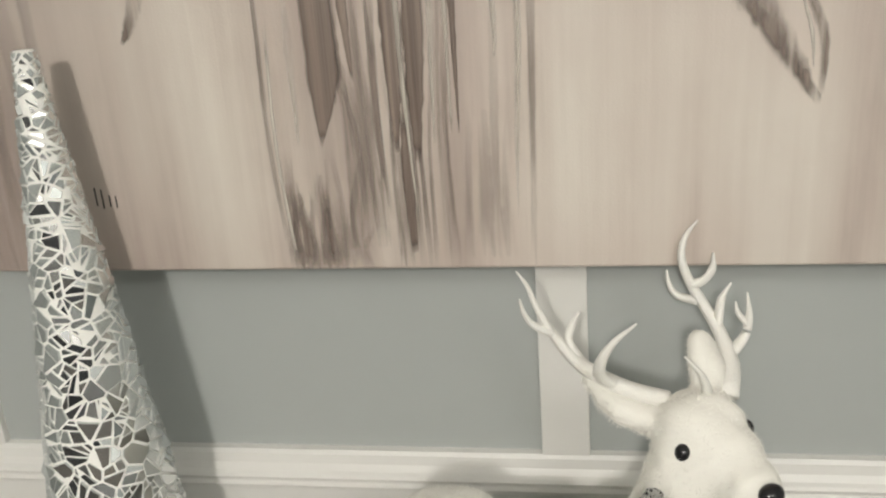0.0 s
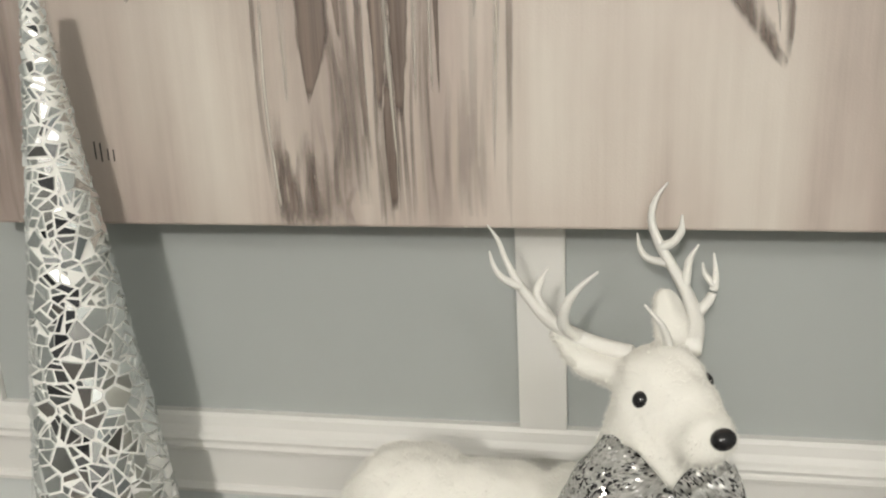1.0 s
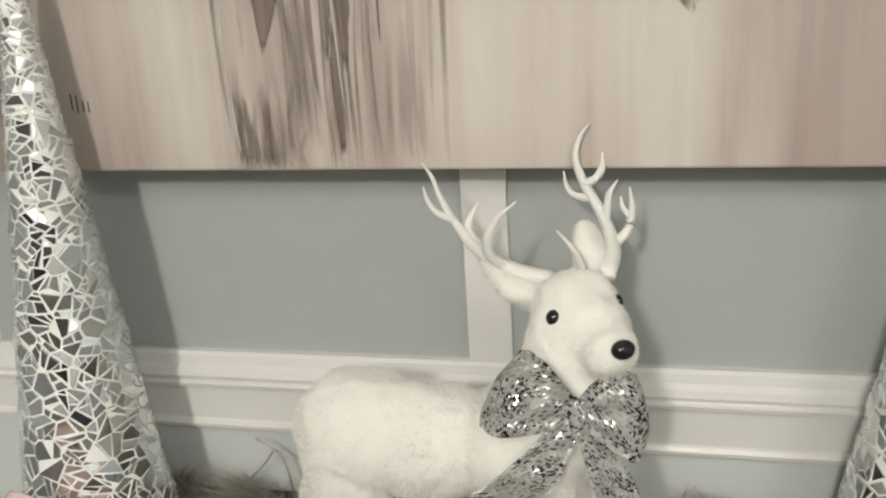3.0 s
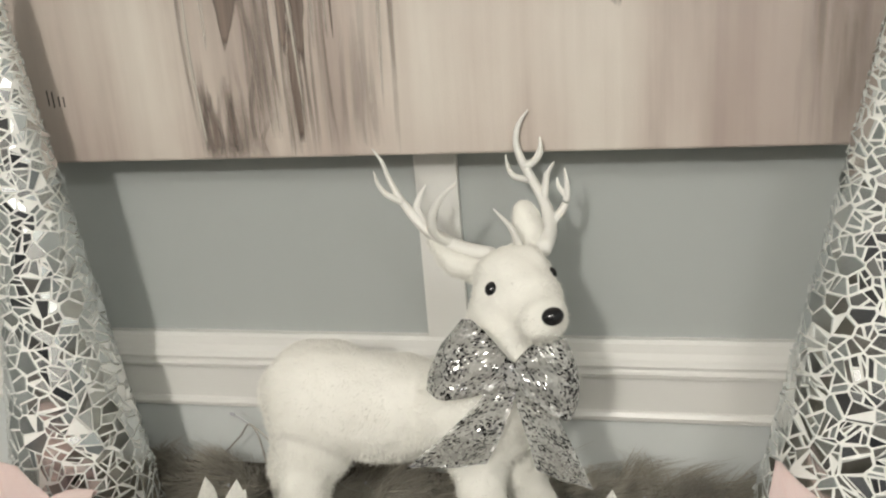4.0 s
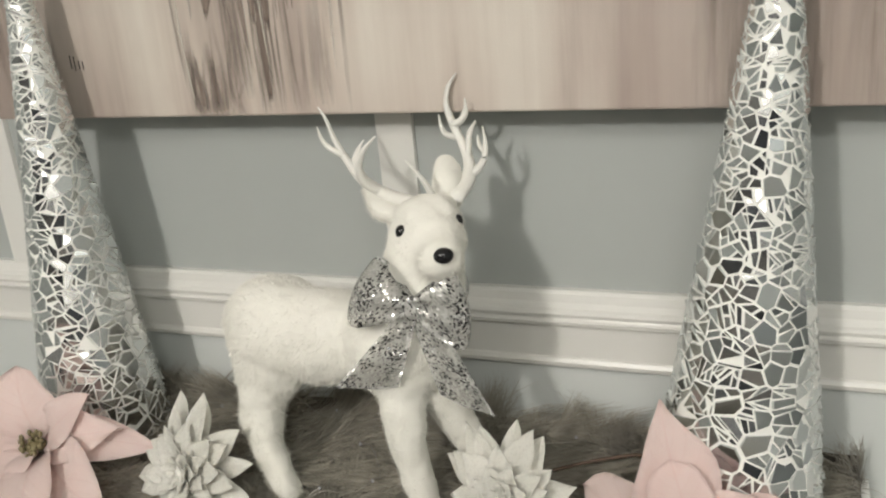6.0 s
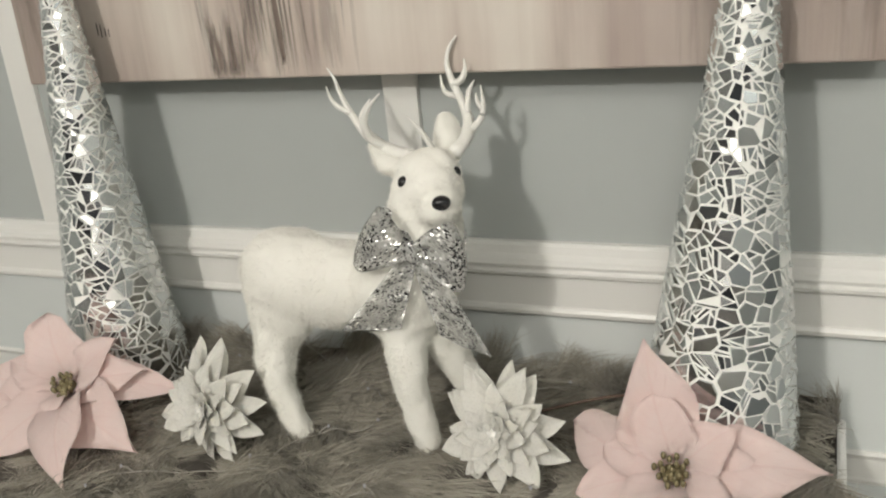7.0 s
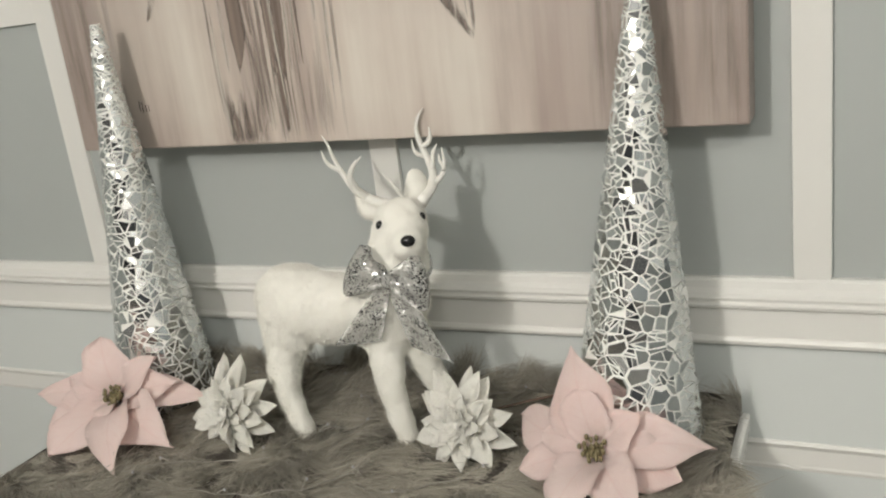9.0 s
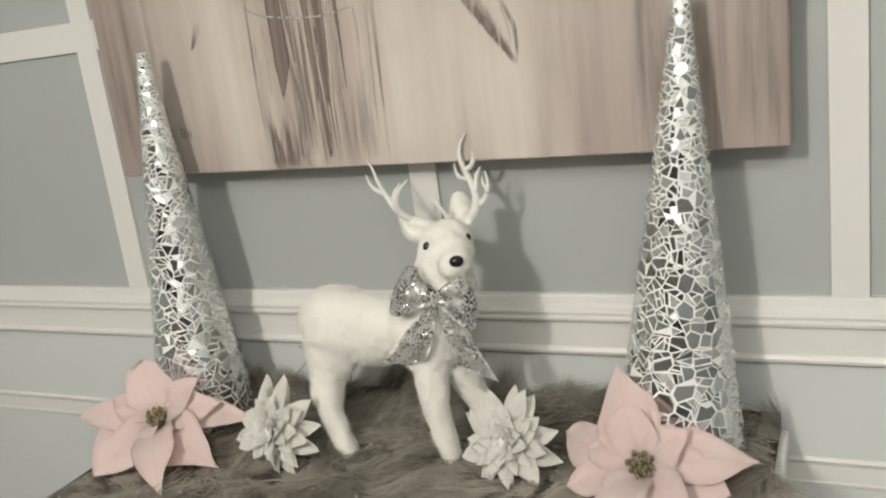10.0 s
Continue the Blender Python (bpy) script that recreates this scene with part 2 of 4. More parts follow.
def ball(bm, place, radii, turn=None, u=20, v=14):
    m = Matrix.Translation(place) @ (turn or Matrix()) @ Matrix.Diagonal((*radii, 1))
    bmesh.ops.create_uvsphere(bm, u_segments=u, v_segments=v, radius=1.0, matrix=m)


def spline(points, n):
    """Catmull-Rom through the points."""
    p = [np.array(q, float) for q in points]
    p = [2 * p[0] - p[1]] + p + [2 * p[-1] - p[-2]]
    out = []
    for k in range(n):
        s = k / (n - 1) * (len(p) - 3)
        i = min(int(s), len(p) - 4)
        t = s - i
        a, b, c, d = p[i : i + 4]
        out.append(0.5 * (2 * b + (c - a) * t + (2 * a - 5 * b + 4 * c - d) * t**2 + (3 * b - a - 3 * c + d) * t**3))
    return out


def tube(bm, points, radii, n=14, sides=10, flat=1.0):
    """A closed tapered tube through the points."""
    path = spline(points, n)
    rad = np.interp(np.linspace(0, 1, n), np.linspace(0, 1, len(radii)), radii)
    rings, ref = [], Vector((0.31, 0.2, 0.93))
    for k, c in enumerate(path):
        d = Vector(path[min(k + 1, n - 1)] - path[max(k - 1, 0)]).normalized()
        a = d.cross(ref).normalized()
        b = d.cross(a)
        rings.append([bm.verts.new(Vector(c) + (a * math.cos(t) + b * math.sin(t) * flat) * rad[k]) for t in (2 * math.pi * j / sides for j in range(sides))])
    for r, s in zip(rings, rings[1:]):
        for j in range(sides):
            bm.faces.new((r[j], r[(j + 1) % sides], s[(j + 1) % sides], s[j]))
    bm.faces.new(rings[0][::-1])
    bm.faces.new(rings[-1])


def prism_along_x(bm, profile, x0, x1):
    """Extrudes a closed (y, z) profile along x."""
    a = [bm.verts.new((x0, y, z)) for y, z in profile]
    b = [bm.verts.new((x1, y, z)) for y, z in profile]
    n = len(profile)
    for j in range(n):
        bm.faces.new((a[j], a[(j + 1) % n], b[(j + 1) % n], b[j]))
    bm.faces.new(a[::-1])
    bm.faces.new(b)
    bmesh.ops.recalc_face_normals(bm, faces=bm.faces)


def strands_mesh(roots, dirs, lengths, widths, droop, seed, bend=None):
    """Vertices and faces of many tapered hairs, each an island of a quad pair and a tip."""
    rng = np.random.default_rng(seed)
    n = len(roots)
    side = np.cross(dirs, rng.normal(size=(n, 3)))
    side /= np.linalg.norm(side, axis=1)[:, None] + 1e-9
    levels = []
    for s, w in ((0.0, 1.0), (0.4, 0.85), (0.75, 0.55)):
        c = roots + dirs * (lengths * s)[:, None]
        c[:, 2] -= droop * lengths * s**2
        if bend is not None:
            c = c + bend * (lengths * s**2)[:, None]
        levels += [c - side * (widths * w / 2)[:, None], c + side * (widths * w / 2)[:, None]]
    tip = roots + dirs * lengths[:, None]
    tip[:, 2] -= droop * lengths
    if bend is not None:
        tip = tip + bend * lengths[:, None]
    verts = np.stack(levels + [tip], 1).reshape(-1, 3)
    k = np.arange(n)[:, None] * 7
    quads = np.concatenate([k + [0, 1, 3, 2], k + [2, 3, 5, 4]])
    tris = k + [4, 5, 6]
    return verts, quads, tris


def link_hair(name, data, material, parent, kind=""):
    verts, quads, tris = data
    me = bpy.data.meshes.new(name)
    me.vertices.add(len(verts))
    me.vertices.foreach_set("co", (verts - np.array(parent.matrix_world.translation if parent else (0, 0, 0))).ravel())
    me.loops.add(quads.size + tris.size)
    me.loops.foreach_set("vertex_index", np.concatenate([quads.ravel(), tris.ravel()]).astype(np.int32))
    me.polygons.add(len(quads) + len(tris))
    starts = np.concatenate([np.arange(len(quads)) * 4, quads.size + np.arange(len(tris)) * 3])
    me.polygons.foreach_set("loop_start", starts.astype(np.int32))
    me.polygons.foreach_set("use_smooth", np.ones(len(starts), bool))
    me.update(calc_edges=True)
    me.materials.append(material)
    ob = new(name, me)
    ob.parent = parent
    return tagged(ob, kind=kind)


# ---- the room ----
# back and east walls are unseen, set close to suit the mirror reflections
WALL_Y, WALL_X0, WALL_X1, BACK_Y, TOP = 0.8, -2.3, 1.55, -2.2, 2.45


def structure(name, lo, hi, material, label, category, bevel=0.0):
    return tagged(part(name, block(bmesh.new(), lo, hi, bevel), material), label, category, kind="structure")


structure("wall_north", (WALL_X0, WALL_Y, 0.86), (WALL_X1, WALL_Y + 0.12, TOP), WALL_GREY, "smooth grey painted upper wall", "wall")
structure("wall_north_lower", (WALL_X0, WALL_Y, 0), (WALL_X1, WALL_Y + 0.12, 0.86), WALL_WHITE, "off-white painted wall below the chair rail", "wall")
structure("wall_west", (WALL_X0 - 0.12, BACK_Y - 0.12, 0), (WALL_X0, WALL_Y + 0.12, TOP), WALL_GREY, "plain grey painted wall", "wall")
structure("wall_east", (WALL_X1, BACK_Y - 0.12, 0), (WALL_X1 + 0.12, WALL_Y + 0.12, TOP), WALL_GREY, "plain grey painted wall", "wall")
# unseen back wall, added in dark tones so the mirror shards reflect dark
structure("wall_south", (WALL_X0, BACK_Y - 0.12, 1.2), (WALL_X1, BACK_Y, TOP), WALL_MIRROR_MID, "unseen upper wall, toned dark taupe for the mirror reflections", "wall")
structure("wall_south_lower", (WALL_X0, BACK_Y - 0.12, 0), (WALL_X1, BACK_Y, 1.2), WALL_MIRROR_DARK, "unseen lower wall, added dark for the mirror reflections", "wall")
structure("floor", (WALL_X0 - 0.12, BACK_Y - 0.12, -0.1), (WALL_X1 + 0.12, WALL_Y + 0.12, 0), FLOOR_DARK, "plain grey-brown wooden floor", "floor")
structure("ceiling", (WALL_X0 - 0.12, BACK_Y - 0.12, TOP), (WALL_X1 + 0.12, WALL_Y + 0.12, TOP + 0.1), CEILING_WHITE, "plain white ceiling", "ceiling")

# chair rail: cap, two beads, flat board, lower lip
bm = bmesh.new()
prism_along_x(bm, [(0.8, 0.948), (0.791, 0.948), (0.788, 0.944), (0.786, 0.934), (0.7815, 0.928), (0.778, 0.9255), (0.7755, 0.9225), (0.7765, 0.9185),
                   (0.7805, 0.9165), (0.7795, 0.9145), (0.7765, 0.912), (0.7775, 0.9075), (0.784, 0.9045), (0.788, 0.9035), (0.788, 0.861),
                   (0.7855, 0.8595), (0.783, 0.855), (0.784, 0.850), (0.7885, 0.847), (0.8, 0.847)], WALL_X0, WALL_X1)
tagged(part("chair_rail", bm, TRIM_WHITE), "white moulded chair rail running along the wall", "chair rail", kind="structure")
bm = bmesh.new()
prism_along_x(bm, [(0.8, 0.694), (0.7965, 0.694), (0.7945, 0.690), (0.7965, 0.686), (0.7985, 0.682), (0.7985, 0.656), (0.7975, 0.653), (0.7985, 0.648), (0.8, 0.646)], WALL_X0, WALL_X1)
tagged(part("panel_moulding", bm, TRIM_WHITE), "white panel moulding low on the wall", "moulding", kind="structure")

BATTEN_W = 0.0485
for x in (-1.39, -0.746, -0.0905, 0.5385, 1.168):
    structure("batten", (x, 0.7905, 0.9435), (x + BATTEN_W, WALL_Y, TOP), TRIM_WHITE, "white painted vertical wall batten", "batten", 0.0012)
edges = [-1.39, -0.746, -0.0905, 0.5385, 1.168]
for x0, x1 in zip(edges, edges[1:]):
    structure("cross_rail", (x0 + BATTEN_W, 0.7915, 1.411), (x1, WALL_Y, 1.4655), TRIM_WHITE, "white painted horizontal rail between battens", "rail", 0.0012)

# ---- painting ----
PX0, PX1, PZ0, PZ1, PY = -0.628, 0.4945, 1.179, 1.93, 0.724
painting = thing("painting", ((PX0 + PX1) / 2, 0.76, PZ0), "large unframed abstract canvas in beige and taupe streaks", "painting")
canvas = part("canvas", block(bmesh.new(), (PX0, PY, PZ0), (PX1, 0.788, PZ1), 0.003, 2), CANVAS, painting)


def stroke(points, widths, material, name="brush_stroke", lift=0.0012, wob=0.12, n=26, seed=1):
    """A raised brush stroke on the canvas; points are (x, z), widths in metres."""
    bm = bmesh.new()
    uv = bm.loops.layers.uv.new("uv")
    rng = random.Random(seed)
    path = spline([(x, 0, z) for x, z in points], n)
    ws = np.interp(np.linspace(0, 1, n), np.linspace(0, 1, len(widths)), widths)
    rows = []
    for k, c in enumerate(path):
        d = path[min(k + 1, n - 1)] - path[max(k - 1, 0)]
        d = d / (np.linalg.norm(d) + 1e-9)
        side = np.array((d[2], 0, -d[0]))
        w = max(ws[k], 0.0004)
        a, b = (w / 2 * (1 + wob * rng.uniform(-1, 1)) for _ in range(2))
        rows.append([bm.verts.new((c[0] + side[0] * o, PY - h, c[2] + side[2] * o)) for o, h in ((-a, 0.0001), (-a * 0.7, lift), (0.0, lift * 1.15), (b * 0.7, lift), (b, 0.0001))])
    across = (-1.0, -0.7, 0.0, 0.7, 1.0)
    for i, (r, s) in enumerate(zip(rows, rows[1:])):
        for j in range(4):
            f = bm.faces.new((r[j], r[j + 1], s[j + 1], s[j]))
            for loop, (a, b) in zip(f.loops, ((i, j), (i, j + 1), (i + 1, j + 1), (i + 1, j))):
                loop[uv].uv = (a / (n - 1), across[b])
    bmesh.ops.recalc_face_normals(bm, faces=bm.faces)
    if bm.faces[0].normal.y > 0:
        bmesh.ops.reverse_faces(bm, faces=bm.faces)
    return part(name, smooth(bm), material, canvas)


# smoky ground behind the dark group, then the dark leaf, streaks, cream lines
rng = random.Random(77)


def streaks(x0, x1, low, tops, n, material, width, blunt=0.06):
    """A loose group of thin dragged strokes rising from low to uneven tops."""
    for k in range(n):
        x = x0 + (x1 - x0) * (k + rng.uniform(0.1, 0.9)) / n
        top = rng.uniform(*tops)
        z0 = low
        w = width * rng.uniform(0.5, 1.3)
        stroke([(x + rng.uniform(-0.013, 0.010), top), (x + rng.uniform(-0.003, 0.003), (top + z0) / 2), (x, z0)], [w * blunt, w * 0.7, w], material, lift=0.0005, seed=100 + k)


streaks(-0.300, -0.246, 1.180, (1.24, 1.275), 6, STROKE_SMOKE, 0.020, 0.7)
streaks(-0.300, -0.225, 1.180, (1.22, 1.30), 7, STROKE_TAUPE, 0.012, 0.5)
streaks(-0.246, -0.205, 1.20, (1.36, 1.47), 5, STROKE_TAUPE, 0.013, 0.5)
streaks(-0.205, -0.150, 1.182, (1.36, 1.50), 8, STROKE_TAUPE, 0.010, 0.5)
streaks(-0.150, -0.100, 1.19, (1.28, 1.40), 4, STROKE_WASH, 0.016, 0.5)
streaks(-0.62, -0.50, 1.182, (1.5, 1.7), 6, STROKE_WASH, 0.034, 0.5)
streaks(0.30, 0.49, 1.182, (1.45, 1.7), 9, STROKE_WASH, 0.036, 0.5)
stroke([(-0.258, 1.55), (-0.255, 1.42), (-0.255, 1.35), (-0.263, 1.290)], [0.026, 0.031, 0.032, 0.0005], STROKE_BROWN, name="painted_leaf", wob=0.05, seed=6)
stroke([(-0.236, 1.50), (-0.233, 1.41), (-0.230, 1.345)], [0.012, 0.010, 0.002], STROKE_BROWN, seed=7)
stroke([(-0.236, 1.36), (-0.232, 1.30), (-0.229, 1.21)], [0.010, 0.010, 0.004], STROKE_TAUPE, seed=27)
stroke([(-0.197, 1.55), (-0.196, 1.40), (-0.196, 1.34), (-0.197, 1.285)], [0.018, 0.017, 0.013, 0.003], STROKE_BROWN, seed=8)
stroke([(-0.176, 1.55), (-0.176, 1.40), (-0.178, 1.34), (-0.180, 1.275)], [0.020, 0.020, 0.016, 0.005], STROKE_BROWN, seed=9)
stroke([(-0.190, 1.32), (-0.190, 1.26), (-0.189, 1.195)], [0.006, 0.011, 0.006], STROKE_BROWN, seed=28)
stroke([(-0.144, 1.52), (-0.144, 1.40), (-0.144, 1.30)], [0.008, 0.006, 0.001], STROKE_BROWN, seed=10)
stroke([(-0.209, 1.44), (-0.213, 1.32), (-0.206, 1.22)], [0.008, 0.010, 0.003], STROKE_SMOKE, seed=11)
stroke([(-0.305, 1.50), (-0.307, 1.41), (-0.309, 1.30), (-0.303, 1.184)], [0.004, 0.005, 0.006, 0.004], STROKE_TAUPE, seed=12)
stroke([(-0.300, 1.40), (-0.303, 1.29), (-0.297, 1.184)], [0.003, 0.004, 0.006], STROKE_CREAM, seed=13)
stroke([(-0.190, 1.55), (-0.189, 1.40), (-0.188, 1.335), (-0.183, 1.215)], [0.007, 0.006, 0.005, 0.0012], STROKE_CREAM, lift=0.002, seed=14)
stroke([(-0.161, 1.55), (-0.162, 1.40), (-0.165, 1.29)], [0.010, 0.008, 0.002], STROKE_CREAM, lift=0.002, seed=15)
stroke([(-0.151, 1.55), (-0.150, 1.40), (-0.150, 1.30)], [0.007, 0.006, 0.0015], STROKE_CREAM, lift=0.0018, seed=16)
stroke([(-0.091, 1.55), (-0.092, 1.40), (-0.096, 1.30), (-0.098, 1.222)], [0.008, 0.007, 0.005, 0.0012], STROKE_CREAM, lift=0.002, seed=17)
stroke([(-0.081, 1.50), (-0.083, 1.31), (-0.086, 1.182)], [0.008, 0.007, 0.006], STROKE_TAUPE, seed=18)
stroke([(-0.281, 1.42), (-0.281, 1.37), (-0.283, 1.29)], [0.004, 0.010, 0.002], STROKE_CREAM, lift=0.0016, seed=19)
stroke([(-0.113, 1.43), (-0.111, 1.385), (-0.112, 1.36)], [0.006, 0.005, 0.001], STROKE_CREAM, seed=20)
stroke([(-0.315, 1.443), (-0.271, 1.424), (-0.179, 1.414), (-0.11, 1.424)], [0.001, 0.004, 0.006, 0.002], STROKE_CREAM, name="painted_rim", lift=0.002, seed=21)
stroke([(0.05, 1.445), (0.092, 1.386), (0.118, 1.345), (0.137, 1.314)], [0.030, 0.026, 0.018, 0.006], STROKE_SMOKE, name="painted_leaf", seed=22)
stroke([(0.055, 1.43), (0.100, 1.368), (0.137, 1.316)], [0.014, 0.013, 0.007], STROKE_SMOKE, seed=23)
stroke([(0.112, 1.42), (0.136, 1.370), (0.138, 1.318)], [0.006, 0.010, 0.005], STROKE_SMOKE, seed=24)
stroke([(0.118, 1.40), (0.128, 1.369), (0.131, 1.340)], [0.002, 0.004, 0.0006], STROKE_CREAM, seed=25)
stroke([(-0.405, 1.43), (-0.418, 1.40), (-0.428, 1.385)], [0.016, 0.012, 0.003], STROKE_SMOKE, seed=26)
# unreadable signature: plain bars
for k, (x, z, w, h) in enumerate(((-0.481, 1.252, 0.0012, 0.017), (-0.475, 1.250, 0.0012, 0.018), (-0.468, 1.248, 0.0012, 0.011), (-0.462, 1.247, 0.0012, 0.011))):
    part("signature_bar", block(bmesh.new(), (x, PY - 0.0006, z - h / 2), (x + w, PY + 0.001, z + h / 2)), INK, canvas)
painting.rotation_euler[1] = math.radians(0.4)  # hangs a little askew

# ---- console table and fur throw ----
TX0, TX1, TY0, TY1, TZ = -0.575, 0.4785, 0.335, 0.786, 0.742
table = thing("console_table", ((TX0 + TX1) / 2, (TY0 + TY1) / 2, 0), "white lacquered console table under a grey fur throw", "table")
part("tabletop", block(bmesh.new(), (TX0, TY0, TZ - 0.03), (TX1, TY1, TZ), 0.003), TABLE_WHITE, table)
part("apron", block(bmesh.new(), (TX0 + 0.03, TY0 + 0.03, TZ - 0.11), (TX1 - 0.03, TY1 - 0.02, TZ - 0.03), 0.002), TABLE_WHITE, table)
for x in (TX0 + 0.03, TX1 - 0.08):
    for y in (TY0 + 0.03, TY1 - 0.07):
        part("leg", block(bmesh.new(), (x, y, 0), (x + 0.05, y + 0.05, TZ - 0.11), 0.003), TABLE_WHITE, table)

FX0, FX1, FY0, FY1, FZ = -0.572, 0.468, 0.318, 0.775, 0.748
throw = thing("fur_throw", ((FX0 + FX1) / 2, (FY0 + FY1) / 2, TZ), "long-haired taupe faux-fur throw spread over the console table", "throw")
bm = bmesh.new()
NX, NY = 44, 22
grid = [[None] * (NY + 1) for _ in range(NX + 1)]
for i in range(NX + 1):
    for j in range(NY + 1):
        u, v = i / NX, j / NY
        x, y = FX0 + (FX1 - FX0) * u, FY0 + (FY1 - FY0) * v
        edge = min(u, 1 - u, 0.5) * (FX1 - FX0)
        z = FZ + 0.006 * noise.noise((x * 14, y * 14, 0)) * min(1, edge / 0.05) + 0.003
        if y < TY0:
            z -= (TY0 - y) * 3.0
        if y > 0.755:
            z += (y - 0.755) * 1.2
        grid[i][j] = bm.verts.new((x, y, z))
for i in range(NX):
    for j in range(NY):
        bm.faces.new((grid[i][j], grid[i + 1][j], grid[i + 1][j + 1], grid[i][j + 1]))
bmesh.ops.solidify(bm, geom=bm.faces[:], thickness=0.003)
part("backing", smooth(bm), FUR_BACKING, throw)


# where flowers, cones and hooves weigh the hairs down: x, y, radius
PRESSED = [(-0.50, 0.47, 0.11), (-0.50, 0.56, 0.10), (0.29, 0.53, 0.12), (0.37, 0.60, 0.09), (-0.245, 0.53, 0.075), (0.115, 0.55, 0.085), (-0.4958, 0.664, 0.10), (0.34, 0.668, 0.105), (-0.15, 0.573, 0.03), (0.02, 0.59, 0.03)]


def pile(n, seed):
    rng = np.random.default_rng(seed)
    clumps = rng.uniform((FX0, FY0 - 0.005), (FX1, FY1), (1100, 2))
    pick = rng.integers(0, len(clumps), n)
    spot = clumps[pick] + rng.normal(scale=0.010, size=(n, 2))
    spot = np.clip(spot, (FX0, FY0 - 0.012), (FX1, FY1))
    swirl = np.array([noise.noise((x * 5.0, y * 5.0, 3.7)) * 2.6 + noise.noise((x * 17, y * 17, 9.1)) * 1.1 for x, y in clumps])
    heading = swirl[pick] - 0.9 + rng.normal(scale=0.16, size=n)
    lift = np.clip(0.42 + 0.5 * np.array([noise.noise((x * 21, y * 21, 5.0)) for x, y in clumps])[pick] + rng.normal(scale=0.10, size=n), 0.12, 1.3)
    back = np.clip((spot[:, 1] - 0.735) / 0.04, 0, 1)
    lift = lift * (1 - back) + 1.15 * back
    press = np.zeros(n)
    for x, y, r in PRESSED:
        press = np.maximum(press, np.clip((r - np.hypot(spot[:, 0] - x, spot[:, 1] - y)) / (0.35 * r), 0, 1))
    lift = lift * (1 - press) + 0.16 * press
    length = rng.uniform(0.042, 0.078, n) * (1 + 0.45 * back) * (1 - 0.35 * press)
    dirs = np.stack([np.cos(heading) * np.cos(lift), np.sin(heading) * np.cos(lift), np.sin(lift)], 1)
    over = np.clip((TY0 + 0.01 - spot[:, 1]) / 0.02, 0, 1)
    dirs[:, 1] -= over * 0.8
    dirs[:, 2] -= over * 0.3
    dirs[:, 1] = np.where(spot[:, 1] + dirs[:, 1] * length > 0.782, (0.782 - spot[:, 1]) / length, dirs[:, 1])
    roots = np.column_stack([spot, np.full(n, FZ + 0.002) - np.clip(TY0 - spot[:, 1], 0, 1) * 3.0])
    turn = (rng.normal(scale=0.30, size=(len(clumps), 3))[pick] + rng.normal(scale=0.08, size=(n, 3))) * (1, 1, 0.3)
    turn[:, 1] *= 1 - back
    return strands_mesh(roots, dirs, length, rng.uniform(0.0006, 0.0012, n), 0.25, seed, turn)


link_hair("nap", pile(190000, 5), FUR, throw, kind="stuff")


# ---- mosaic cone trees ----
def clip_cell(poly, px, py, nx, ny):
    """Keeps the side of a convex polygon for which (p - point) . normal <= 0."""
    out = []
    for (ax, ay), (bx, by) in zip(poly, poly[1:] + poly[:1]):
        da, db = (ax - px) * nx + (ay - py) * ny, (bx - px) * nx + (by - py) * ny
        if da <= 0:
            out.append((ax, ay))
        if (da < 0 < db) or (db < 0 < da):
            t = da / (da - db)
            out.append((ax + (bx - ax) * t, ay + (by - ay) * t))
    return out


